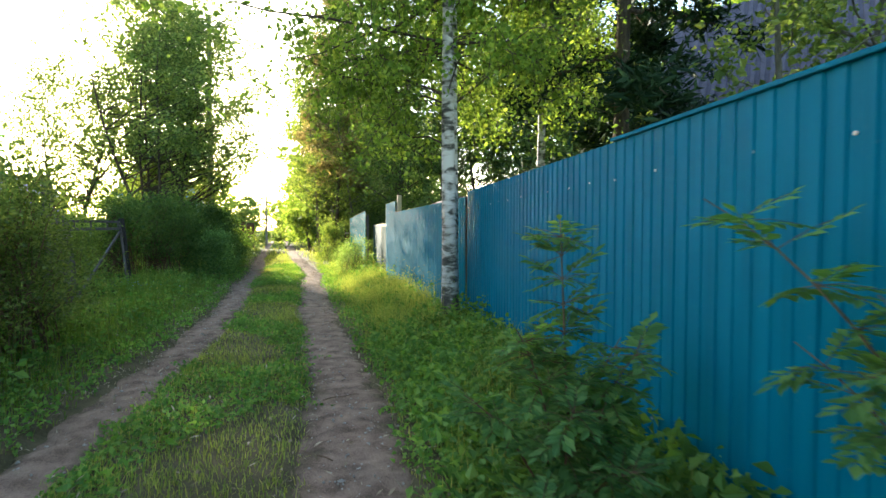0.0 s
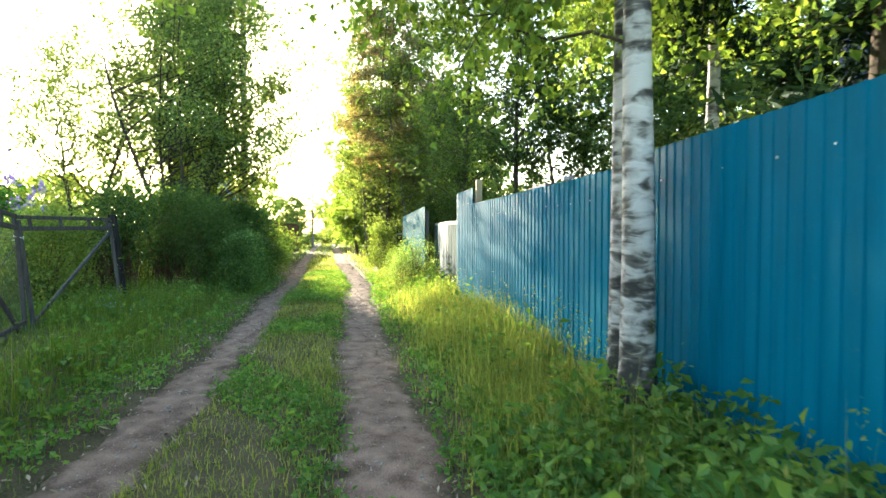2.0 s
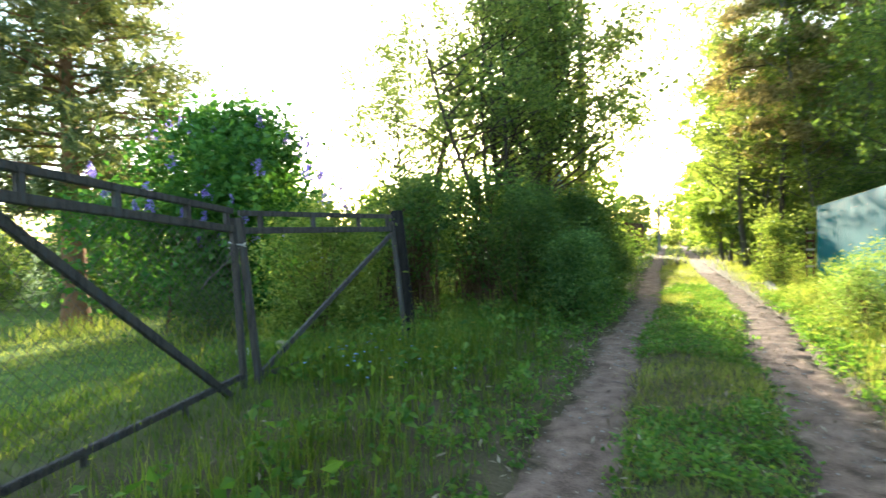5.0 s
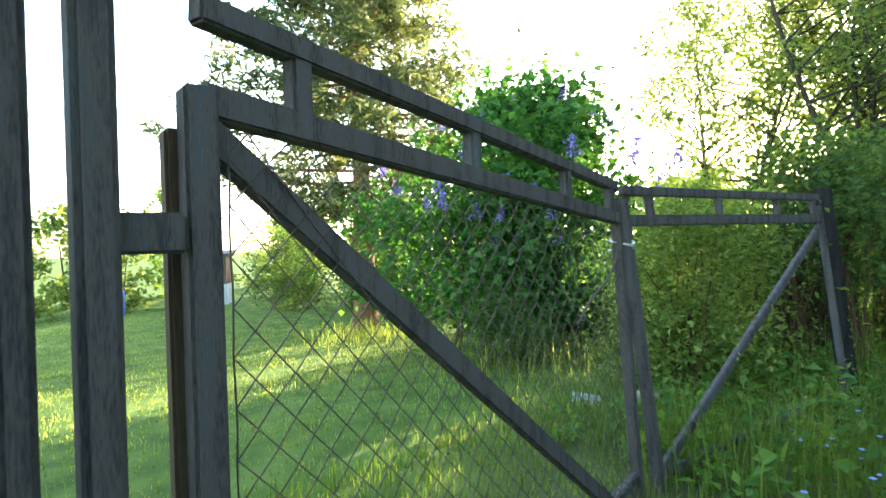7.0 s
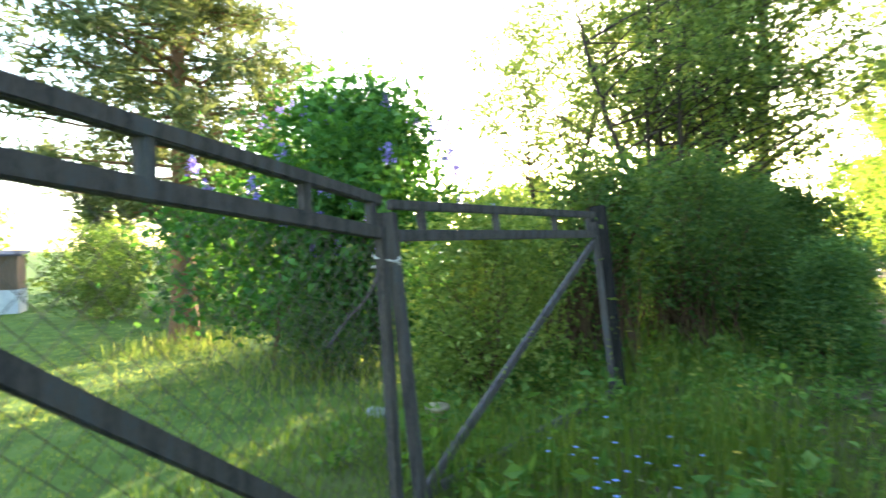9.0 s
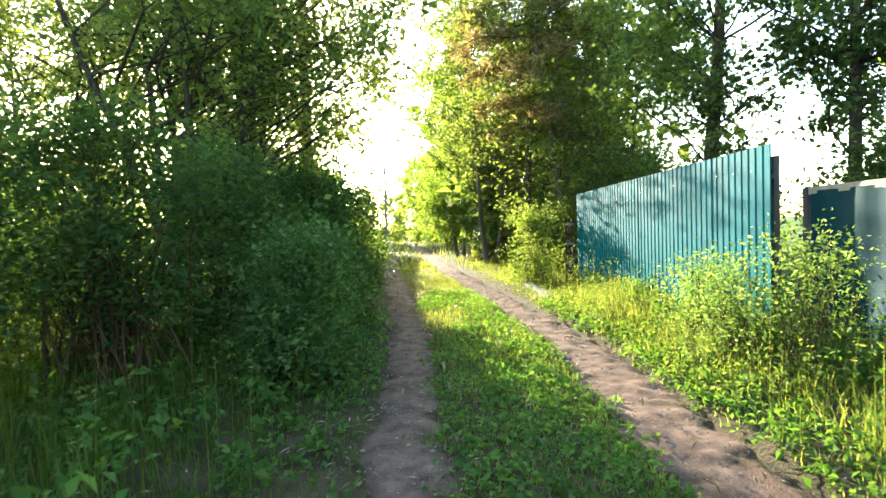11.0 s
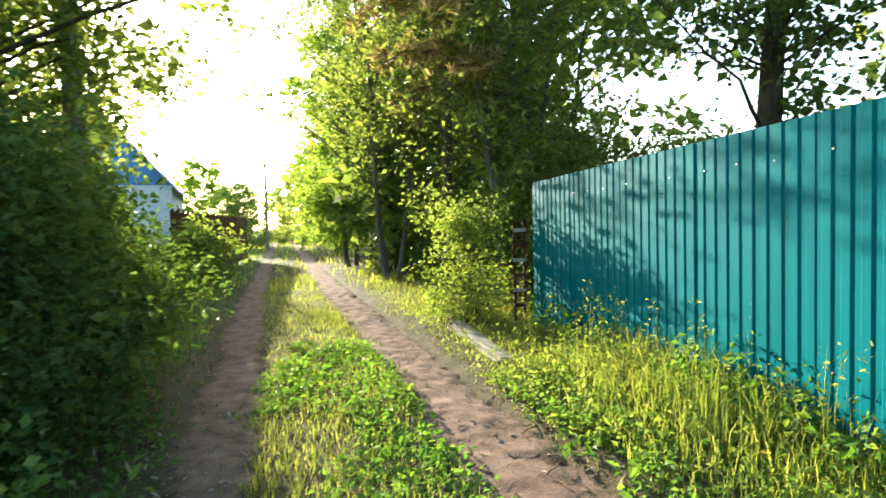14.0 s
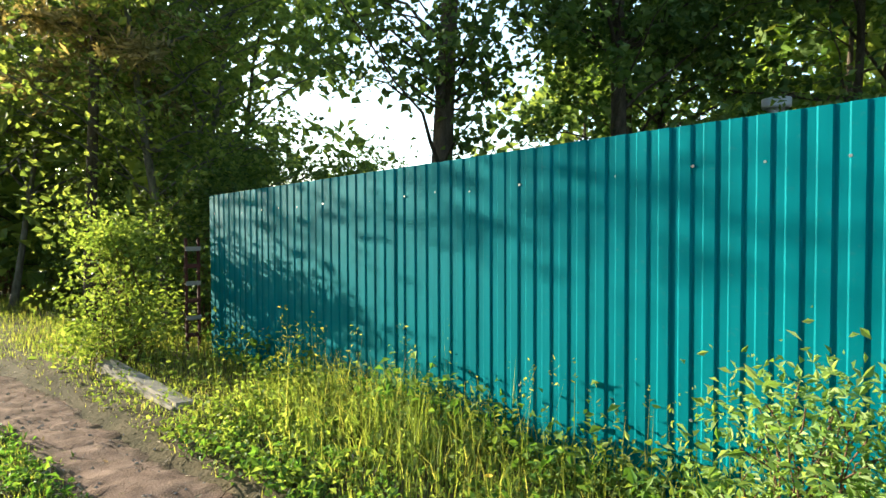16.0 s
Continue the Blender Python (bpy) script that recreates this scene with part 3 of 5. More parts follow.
def gate_leaf(name, label, a, b, la, lb, zu, brace, link):
    """One leaf: stiles, doubled top and bottom rails with short struts, a brace. la, lb: how far each end leans; zu: upper rail heights."""
    root = empty(name, pose(0, 0, 0), label, "gate", "double gate")
    part("stile", beam_bm(up(a, 0.0, la), up(a, zu[0] - (0.135 if link else 0.04), la), 0.06, 0.055), M_WOOD, root)
    part("stile", beam_bm(up(b, 0.0, lb), up(b, zu[1] - 0.06, lb), 0.055, 0.05), M_WOOD, root)
    for dz, w in ((0.0, 0.05), (-0.155, 0.06)):
        part("rail", beam_bm(up(a, zu[0] + dz, la), up(b, zu[1] + dz, lb), 0.045, w), M_WOOD, root)
    for z in (0.06, 0.2):
        part("rail", beam_bm(up(a, z, la), up(b, z + 0.04, lb), 0.04, 0.05), M_WOOD, root)
    for q in (0.1, 0.4, 0.72, 0.96):
        c, z, ln = a.lerp(b, q), zu[0] + (zu[1] - zu[0]) * q, la + (lb - la) * q
        part("strut", beam_bm(up(c, z - 0.14, ln), up(c, z - 0.015, ln), 0.05, 0.04), M_WOOD, root)
    for q in (0.25, 0.65):
        c, ln = a.lerp(b, q), la + (lb - la) * q
        part("strut", beam_bm(up(c, 0.06, ln), up(c, 0.21, ln), 0.04, 0.035), M_WOOD, root)
    if brace > 0:
        part("brace", beam_bm(up(a, zu[0] - 0.2, la), up(a.lerp(b, 0.93), 0.08, lb), 0.035, 0.062), M_WOOD, root)
    else:
        part("brace", beam_bm(up(b, zu[1] - 0.2, lb), up(a, 0.2, la), 0.035, 0.055), M_WOOD, root)
    if link:
        pieces, cell = [], 0.043
        n = int((b - a).length / cell)
        for k in range(n):
            rows = 33
            pts = []
            for r in range(rows):
                q = (k + 0.5 + (0.5 if (r + k) % 2 else -0.5)) / n
                z = 0.2 + (zu[0] + (zu[1] - zu[0]) * q - 0.4) * r / (rows - 1)
                c = up(a.lerp(b, min(max(q, 0.02), 0.98)), z, la + (lb - la) * q)
                pts.append((c.x + 0.03 + 0.004 * math.sin(r * 1.3 + k), c.y, c.z))
            pieces.append(tube(pts, [0.0022] * rows, 3))
        v, f = join(pieces)
        hold("chain_link", raw_mesh("chain_link", v, f, M_WIRE, True), root, "rusty chain-link wire mesh")
    return root


gate_leaf("gate_leaf", "weathered dark wooden gate leaf with a brace and chain link", GATE_L, GATE_C + Vector((-0.03, -0.05, 0)), 0.0, 0.5, (1.80, 1.65), 1, True)
gate_leaf("gate_leaf", "weathered dark wooden gate leaf with a thin brace, overgrown behind", GATE_C + Vector((0.0, 0.1, 0)), GATE_R + Vector((0.02, -0.12, 0)), 1.0, 1.0, (1.64, 1.66), -1, False)


def wood_post(label, base, w, h, lean, turn=0.0, wood=None):
    root = empty("gate_post", pose(base.x, base.y, 0, 0, 0, turn), label, "post", "gate posts")
    tip = Vector((LEAN.x * h * lean, LEAN.y * h * lean, h))
    part("shaft", beam_bm((0, 0, -0.15), tip, w, w, 0, 0.012), wood or M_WOOD, root)
    return root


part("edge_board", beam_bm((GATE_L.x - 0.05, GATE_L.y - 0.032, 0.05), (GATE_L.x - 0.05, GATE_L.y - 0.032, 1.6), 0.045, 0.028), M_LOGWALL, bpy.data.objects["gate_leaf"], "peeling red-brown board")
wood_post("thick wooden gate post, coloured dark as unlit, leaning away from the track", GATE_R + Vector((0.0, 0.06, 0)), 0.13, 1.74, 1.0, 0.0, M_WOOD_SHADED)
left_post = wood_post("tall grey weathered square gate post", Vector((-3.12, 9.70, 0)), 0.06, 2.35, -0.1, -10)
part("hinge_block", beam_bm((-0.01, 0.03, 1.42), (-0.02, 0.13, 1.42), 0.035, 0.065), M_WOOD, left_post)
wood_post("rough grey plank standing beside the gate post", Vector((-3.14, 9.60, 0)), 0.05, 2.3, -0.1, -10)
rope = empty("tie_rope", pose(0, 0, 0), "frayed pale rope tied round the gate stiles", "rope")
pts = [up(GATE_C, 1.36) + Vector((0.05 * math.cos(a) + 0.02, 0.08 * math.sin(a) + 0.02, 0.03 * math.sin(a * 0.5))) for a in np.linspace(0, 11, 40)]
v, f = tube([tuple(p) for p in pts], [0.006] * 40, 6)
hold("loop", raw_mesh("loop", v, f, M_ROPE, True), rope)
pts = wander(tuple(up(GATE_C, 1.34) + Vector((0.05, -0.05, 0))), (0.1, -0.5, -0.8), 0.5, 10, 0.12)
v, f = tube(pts, [0.006] * 11, 6)
hold("tail", raw_mesh("tail", v, f, M_WIRE, True), rope, "dark frayed rope end")


# ---- trees and shrubs ----
def clump_centres(n, r, h, low, shell=0.55, top_narrow=0.6):
    """Points in a crown of radius r between low and h, thicker towards its skin."""
    out = []
    while len(out) < n:
        u = RNG.uniform(low, h)
        q = (u - low) / (h - low)
        prof = math.sin(math.pi * min(0.97, 0.12 + 0.8 * q ** top_narrow)) ** 0.7
        a = RNG.uniform(0, 2 * math.pi)
        k = RNG.uniform(shell, 1.0) if RNG.random() < 0.7 else RNG.uniform(0.1, shell)
        rr = r * prof * k * (0.8 + 0.2 * math.sin(3 * a + u))
        out.append((rr * math.cos(a), rr * math.sin(a), u))
    return np.array(out)


def broad_tree(name, label, x, y, h, r, low, n_leaf, size, leaf, bark=None, stems=1, girth=0.12, clumps=60, sigma=0.35, droop=0.0, hang=0.0, group="", lean=(0, 0), width=0.65, z=None, category="tree", off=(0, 0), shell=0.55, fine=False, twigs=True):
    """A leafy tree: tapered stems, limbs to every clump of the crown, and single leaves round their ends."""
    bark = bark or M_BARK_GREY
    base = float(ground_z(x, y)) - 0.05 if z is None else z
    root = empty(name, pose(x, y, base), label, category, group)
    lines = []
    for k in range(stems):
        a = 2 * math.pi * k / max(stems, 1) + RNG.uniform(-0.5, 0.5)
        sp = 0.0 if stems == 1 else 0.16
        p = wander((0.16 * sp * 6 * math.cos(a) * (stems > 1), 0.16 * sp * 6 * math.sin(a) * (stems > 1), 0), (math.cos(a) * sp + lean[0], math.sin(a) * sp + lean[1], 1), h * RNG.uniform(0.82, 0.95), 14, 0.006 if fine else 0.018 if stems == 1 else 0.045, 0.05)
        g = girth * (1 if stems == 1 else RNG.uniform(0.5, 0.8))
        rad = g * (1 - np.linspace(0, 1, 15) ** 0.9 * 0.92)
        rad[0] *= 1.35
        lines.append((p, rad))
    v, f = join([tube(p, rad, 10) for p, rad in lines])
    hold("trunk", raw_mesh("trunk", v, f, bark, True), root)
    cc = clump_centres(clumps, r, h, low, shell)
    cc[:, 0] += off[0]
    cc[:, 1] += off[1]
    limbs, pts = [], []
    per = max(4, n_leaf // clumps)
    for c in cc:
        p, rad = lines[int(RNG.integers(len(lines)))]
        want = max(0.24 * h, c[2] - RNG.uniform(-0.45, 0.4) * math.hypot(c[0], c[1])) if hang else max(0.12 * h, c[2] - RNG.uniform(0.25, 0.6) * math.hypot(c[0], c[1]) - 0.3)
        k = int(np.argmin(np.abs(p[:, 2] - want)))
        s = p[k]
        mid = (s + c) / 2 + RNG.normal(size=3) * 0.12 * np.linalg.norm(c - s) + (0, 0, 0.06 * np.linalg.norm(c - s))
        t = np.linspace(0, 1, 7)[:, None]
        line = (1 - t) ** 2 * s + 2 * t * (1 - t) * mid + t * t * c + np.concatenate([np.zeros((1, 3)), RNG.normal(size=(6, 3)) * 0.02 * h / 6])
        g0 = min(rad[k] * 0.6, (0.006 + 0.004 * np.linalg.norm(c - s)) if hang else (0.008 + 0.0065 * np.linalg.norm(c - s)))
        limbs.append(tube(line, np.linspace(g0, 0.004, 7), 4))
        n_t = 6 if fine else 4
        tw = [line[int(RNG.integers(3, 7))] for _ in range(n_t)]
        for s2 in tw:
            e = s2 + RNG.normal(size=3) * sigma * (1, 1, 0.7) + (0, 0, -hang * RNG.uniform(0.3, 1.0))
            mid2 = (s2 + e) / 2 + (0, 0, hang * 0.25)
            tt = np.linspace(0, 1, 5)[:, None]
            twig = (1 - tt) ** 2 * s2 + 2 * tt * (1 - tt) * mid2 + tt * tt * e
            if twigs:
                limbs.append(tube(twig[::2], np.linspace(0.005, 0.002, 3), 3))
            m = per // n_t
            q = RNG.uniform(0.1, 1.05, size=(m, 1))
            along = (1 - q) ** 2 * s2 + 2 * q * (1 - q) * mid2 + q * q * e
            pts.append(along + RNG.normal(size=(m, 3)) * sigma * (0.33 if not hang else 0.24))
    v, f = join(limbs)
    hold("branchwork", raw_mesh("branchwork", v, f, bark if bark is not M_BIRCH else M_BARK, True), root)
    v, f = leaves(np.concatenate(pts), size, width, 0.2, droop)
    hold("crown", raw_mesh("crown", v, f, leaf), root)
    return root


def shrub(name, label, x, y, h, r, n_leaf, size, leaf, stems=14, clumps=40, sigma=0.2, low=0.15, group="shrubs", category="shrub", stem_mat=None, ry=1.0, width=0.6, bare=0.0, z=None, girth=0.012):
    """Many stems from one foot, fanning out, with leaf clumps along their upper parts."""
    base = float(ground_z(x, y)) - 0.04 if z is None else z
    root = empty(name, pose(x, y, base), label, category, group)
    cc = clump_centres(clumps, r, h, max(low, bare), 0.5, 0.75)
    cc[:, 1] *= ry
    tubes = []
    for k in range(stems):
        c = cc[k % clumps]
        foot = np.array([RNG.normal() * r * 0.22, RNG.normal() * r * 0.22 * ry, 0])
        t = np.linspace(0, 1, 8)[:, None]
        mid = np.array([foot[0] * 0.6 + c[0] * 0.4, foot[1] * 0.6 + c[1] * 0.4, c[2] * 0.7])
        line = (1 - t) ** 2 * foot + 2 * t * (1 - t) * mid + t * t * c + np.concatenate([np.zeros((1, 3)), RNG.normal(size=(7, 3)) * 0.015])
        tubes.append(tube(line, np.linspace(girth, 0.003, 8), 5))
    v, f = join(tubes)
    hold("stem_growth", raw_mesh("stem_growth", v, f, stem_mat or M_STEM, True), root)
    per = max(3, n_leaf // clumps)
    pts = np.concatenate([c + RNG.normal(size=(per, 3)) * sigma * (1, 1, 0.8) for c in cc])
    pts[:, 2] = np.maximum(pts[:, 2], 0.03)
    v, f = leaves(pts, size, width, 0.35, 0.1)
    hold("foliage", raw_mesh("foliage", v, f, leaf), root)
    return root


def conifer(name, label, x, y, h, r, low, leaf, bark, tufts, needles, size, tilt=0.1, girth=0.16, taper=0.55, sag=0.0, group="", side=None, z=None):
    """A pine or spruce: one straight stem, whorls of boughs, needle tufts along their outer parts."""
    base = float(ground_z(x, y)) - 0.05 if z is None else z
    root = empty(name, pose(x, y, base), label, "tree", group)
    p = wander((0, 0, 0), (RNG.normal() * 0.02, RNG.normal() * 0.02, 1), h, 14, 0.018, 0.05)
    rad = girth * (1 - np.linspace(0, 1, 15) * 0.88)
    rad[0] *= 1.3
    v, f = tube(p, rad, 12)
    hold("trunk", raw_mesh("trunk", v, f, bark, True), root)
    boughs, pts = [], []
    n = max(14, tufts // 14)
    for k in range(n):
        u = low + (h * 0.98 - low) * (k + RNG.uniform(0, 1)) / n
        q = (u - low) / (h - low)
        ln = r * ((1 - q) ** taper * 0.9 + 0.12) * RNG.uniform(0.65, 1.1) * min(1, 0.55 + q * 3)
        a = k * 2.4 + RNG.normal() * 0.3
        if side is not None and RNG.random() < 0.75:
            a = side + RNG.normal() * 0.8
        s = p[int(np.argmin(np.abs(p[:, 2] - u)))].copy()
        s[2] = u
        t = np.linspace(0, 1, 9)[:, None]
        line = s + t * np.array([math.cos(a) * ln, math.sin(a) * ln, ln * tilt]) + t * t * np.array([0, 0, -sag * ln]) + np.concatenate([np.zeros((1, 3)), RNG.normal(size=(8, 3)) * 0.03])
        boughs.append(tube(line, np.linspace(min(0.045, girth * 0.32), 0.006, 9), 5))
        for j in range(14):
            w = RNG.uniform(0.3, 1.0)
            c = line[int(w * 8)] + RNG.normal(size=3) * 0.16 * (0.4 + ln / 3) * (1, 1, 0.45)
            pts.append(np.repeat(c[None], needles, 0) + RNG.normal(size=(needles, 3)) * size * 0.55)
    v, f = join(boughs)
    hold("bough_frame", raw_mesh("bough_frame", v, f, bark, True), root)
    v, f = leaves(np.concatenate(pts), size, 0.24, 0.1, 0.0, 0.3, 0.02)
    hold("needle_foliage", raw_mesh("needle_foliage", v, f, leaf), root)
    return root


# left of the track
broad_tree("leafy_tree", "tall many-stemmed green tree against the low sun", -5.8, 25.7, 11.2, 4.9, 2.4, 54000, 0.105, L_TREE, M_BARK, 7, 0.16, 240, 0.5, shell=0.55, twigs=False)
broad_tree("leafy_tree", "leafy tree with several dark stems leaning over the track", -4.9, 21.6, 9.2, 4.0, 3.5, 33000, 0.09, L_TREE, M_BARK, 6, 0.11, 190, 0.46, off=(1.3, 0.3))
broad_tree("apple_tree", "sparse old apple tree with a crooked forked trunk", -8.5, 23.2, 8.0, 4.6, 3.6, 18000, 0.085, L_TREE, M_BARK, 2, 0.15, 120, 0.42)
shrub("hedge_shrub", "dense green shrub with brown stems beside the gate", -4.3, 15.75, 2.15, 1.05, 9000, 0.055, L_SHRUB, 110, 60, 0.2, bare=0.75, girth=0.016)
shrub("hedge_shrub", "dense green shrub bulging over the verge", -3.75, 17.2, 2.25, 1.15, 11000, 0.055, L_SHRUB, 80, 70, 0.2, bare=0.55, girth=0.014)
for x, y, h, r in ((-5.6, 16.3, 1.25, 0.9), (-5.6, 18.0, 1.5, 1.0), (-5.4, 19.8, 1.8, 1.1)):
    shrub("garden_shrub", "sunlit yellow-green shrub behind the hedge", x, y, h, r, 5500, 0.055, L_BRIGHT, 40, 50, 0.24, group="garden")
shrub("low_bush", "low leafy bush with broad green leaves by the track", -2.3, 17.5, 1.3, 0.62, 9000, 0.044, L_BROAD, 14, 46, 0.17, width=0.7)
shrub("low_bush", "low leafy bush with broad green leaves by the track", -2.45, 19.2, 1.25, 0.62, 8000, 0.044, L_BROAD, 12, 42, 0.17, width=0.7)
shrub("hedge_shrub", "dense green shrub bulging over the verge", -3.5, 18.9, 2.1, 1.15, 14000, 0.06, L_SHRUB, 24, 70, 0.2)
shrub("hedge_shrub", "dark lush shrub with broad leaves close to the track", -2.95, 20.7, 2.1, 1.15, 17000, 0.065, L_SHRUB, 20, 80, 0.2)
shrub("hedge_shrub", "dark lush shrub with broad leaves close to the track", -3.2, 22.6, 1.8, 1.1, 14000, 0.07, L_SHRUB, 20, 70, 0.2)
shrub("hedge_shrub", "green shrub at the foot of the pole", -4.4, 24.6, 1.5, 1.0, 8000, 0.08, L_SHRUB, 20, 50, 0.2)
shrub("hedge_shrub", "sunlit yellow-green shrub beside the track", -4.8, 27.2, 1.4, 1.0, 6000, 0.09, L_BRIGHT, 16, 40, 0.22)
shrub("hedge_shrub", "sunlit yellow-green shrub beside the track", -4.1, 31.6, 1.5, 0.9, 5000, 0.09, L_BRIGHT, 16, 36, 0.22)
shrub("hedge_shrub", "sunlit yellow-green shrub beside the track", -5.1, 29.4, 1.5, 1.0, 6000, 0.09, L_BRIGHT, 16, 40, 0.22)
shrub("garden_shrub", "bright yellow-green shrub growing behind the gate", -4.75, 14.3, 1.65, 0.85, 13000, 0.05, L_BRIGHT, 30, 60, 0.2, ry=1.25)
shrub("garden_shrub", "yellow-green shrub between lilac and apple tree", -7.2, 19.6, 1.7, 1.5, 9000, 0.06, L_BRIGHT, 24, 70, 0.26, group="garden")
for x, y, h, r, n in ((-2.25, 5.5, 1.95, 0.9, 12000), (-2.3, 7.1, 2.05, 0.95, 12000), (-2.75, 8.1, 1.7, 0.7, 9000), (-3.5, 6.6, 2.2, 1.1, 12000), (-2.45, 3.7, 2.0, 1.0, 10000), (-3.6, 4.9, 2.2, 1.1, 9000)):
    shrub("verge_shrub", "shady green shrub with fine leaves and bare brown stems", x, y, h, r, n, 0.042, L_VERGE, 60, 70, 0.2, bare=0.45, low=0.12, girth=0.010)
lilac = shrub("lilac_bush", "large lilac bush with violet flower heads behind the gate", -8.3, 16.2, 3.75, 2.6, 32000, 0.11, L_LILAC, 26, 130, 0.3, 0.3, group="garden", category="lilac", width=0.7, girth=0.03)
heads = clump_centres(95, 2.75, 3.75, 1.5, 0.92, 0.75)
heads = heads[(heads[:, 0] * 0.75 - heads[:, 1] * 0.66) > -0.6]
for c in heads:
    q = RNG.uniform(0, 1, size=(70, 1))
    pts = c + np.concatenate([RNG.normal(size=(70, 2)) * 0.05 * (1.1 - q), q * 0.24], 1)
    v, f = leaves(pts, 0.035, 0.9, 0.2)
    hold("flower_head", raw_mesh("flower_head", v, f, L_BLOOM), lilac, "violet lilac flower head")
shrub("garden_shrub", "low pale shrub at the foot of the lilac", -7.2, 14.6, 0.9, 0.7, 4000, 0.05, L_SHRUB, 14, 30, 0.16, group="garden")
conifer("pine_tree", "tall pine with an orange-brown trunk on the lawn", -14.9, 17.0, 11.5, 5.2, 2.9, L_NEEDLE, M_PINE, 1400, 34, 0.23, 0.04, 0.31, 0.4, group="garden")
conifer("pine_tree", "pine reaching over the verge with grey-green needles", -5.6, 5.6, 9.0, 3.6, 4.6, L_NEEDLE, M_PINE, 260, 50, 0.12, 0.1, 0.17, 0.4, side=0.5)
for x, y, h, r in ((-17.5, 20.8, 3.0, 1.8), (-15.2, 22.5, 3.2, 1.8), (-20.5, 20.0, 3.7, 2.2), (-12.5, 21.5, 2.4, 1.4), (-22.5, 25, 4.2, 2.4), (-19.6, 23.2, 4.2, 2.4), (-22.2, 18.0, 3.0, 1.7)):
    shrub("dark_bush", "dark rounded evergreen bush at the lawn's edge", x, y, h, r, 5000, 0.12, L_DARK, 12, 40, 0.28, group="garden", width=0.4)

# right of the track
def birch_pair():
    for (x, y, lx, ly, lab) in ((2.54, 7.22, -0.004, -0.004, "white birch with black cracked foot and hanging branches"), (2.63, 7.62, 0.0, 0.004, "second white birch trunk close behind the first")):
        broad_tree("birch_tree", lab, x, y, 10.5, 3.9, 3.1, 42000, 0.062, L_BIRCH, M_BIRCH, 1, 0.118, 150, 0.38, 0.7, 0.85, "birches", (lx, ly), 0.75, off=(-0.3 if lx < 0 else 0.4, 0.9), z=0.02, fine=True)


birch_pair()
def pinnate(stalks):
    """Leaflets in pairs along leaf stalks; stalks: rows of start and end points."""
    vs, fs, o = [], [], 0
    for a, b in stalks:
        d = unit((b - a)[None])[0]
        side = unit(np.cross(d, (0, 0, 1.0))[None])[0]
        nor = np.cross(side, d)
        ln = np.linalg.norm(b - a)
        for k in range(6):
            q = 0.25 + 0.75 * k / 5
            c = a + (b - a) * q
            for sg in ((-1, 1) if k < 5 else (0,)):
                way = unit((d * (0.75 if sg else 1.0) + side * sg + nor * RNG.normal() * 0.15)[None])[0]
                wide = np.cross(nor, way)
                z = ln * 0.44 * (1 - 0.35 * abs(q - 0.6)) * RNG.uniform(0.85, 1.15)
                drop = np.array([0, 0, -0.12 * z])
                vs += [c, c + way * z * 0.5 + wide * z * 0.22, c + way * z + drop, c + way * z * 0.5 - wide * z * 0.22]
                fs += [(o, o + 1, o + 2), (o, o + 2, o + 3)]
                o += 4
    return np.array(vs), np.array(fs)


def rowan(label, x, y, shoots, leaf_len):
    """A young rowan: a few thin shoots with feathered leaves all round. shoots: tip offset and leaf count."""
    root = empty("rowan_seedling", pose(x, y, float(ground_z(x, y)) - 0.03), label, "shrub", "seedlings")
    tubes, stalks = [], []
    for tx, ty, tz, n in shoots:
        foot = RNG.normal(size=3) * (0.06, 0.06, 0)
        tip = np.array([tx, ty, tz])
        mid = np.array([tx * 0.25, ty * 0.25, tz * 0.75])
        t = np.linspace(0, 1, 12)[:, None]
        line = (1 - t) ** 2 * foot + 2 * t * (1 - t) * mid + t * t * tip
        tubes.append(tube(line, np.linspace(0.008, 0.002, 12), 6))
        for k in range(int(n * 1.8)):
            q = RNG.uniform(0.22, 1.0)
            a = line[int(q * 11)]
            ang = k * 2.4 + RNG.normal() * 0.4
            ln = leaf_len * RNG.uniform(0.7, 1.2)
            b = a + np.array([math.cos(ang), math.sin(ang), RNG.uniform(-0.5, 0.7)]) * ln * 0.9
            stalks.append((a, b))
            tubes.append(tube([a, (a + b) / 2 + (0, 0, 0.01), b], [0.002, 0.0015, 0.001], 3))
    v, f = join(tubes)
    hold("stem_growth", raw_mesh("stem_growth", v, f, M_STEM, True), root)
    v, f = pinnate(stalks)
    hold("foliage", raw_mesh("foliage", v, f, L_ROWAN), root)


rowan("young rowan bush with feathery leaves by the fence", 2.1, 2.55, ((0.02, 0.1, 1.5, 34), (-0.25, -0.1, 1.05, 34), (0.25, -0.25, 1.0, 34), (-0.1, -0.35, 0.8, 34), (0.35, 0.15, 0.95, 30), (-0.4, 0.2, 0.7, 30), (0.1, -0.5, 0.6, 30), (0.1, 0.45, 0.75, 26), (-0.3, -0.5, 0.5, 26)), 0.16)
rowan("arching rowan shoot with feathery leaves at the fence", 2.62, 1.0, ((-0.28, 0.95, 1.5, 22), (-0.1, 0.75, 1.05, 18), (-0.3, 0.3, 1.25, 10)), 0.17)
broad_tree("leafy_tree", "green tree in front of the dark house", 7.4, 6.6, 8.0, 2.3, 2.0, 10000, 0.10, L_TREE, M_BARK_GREY, 2, 0.11, 60, 0.4)
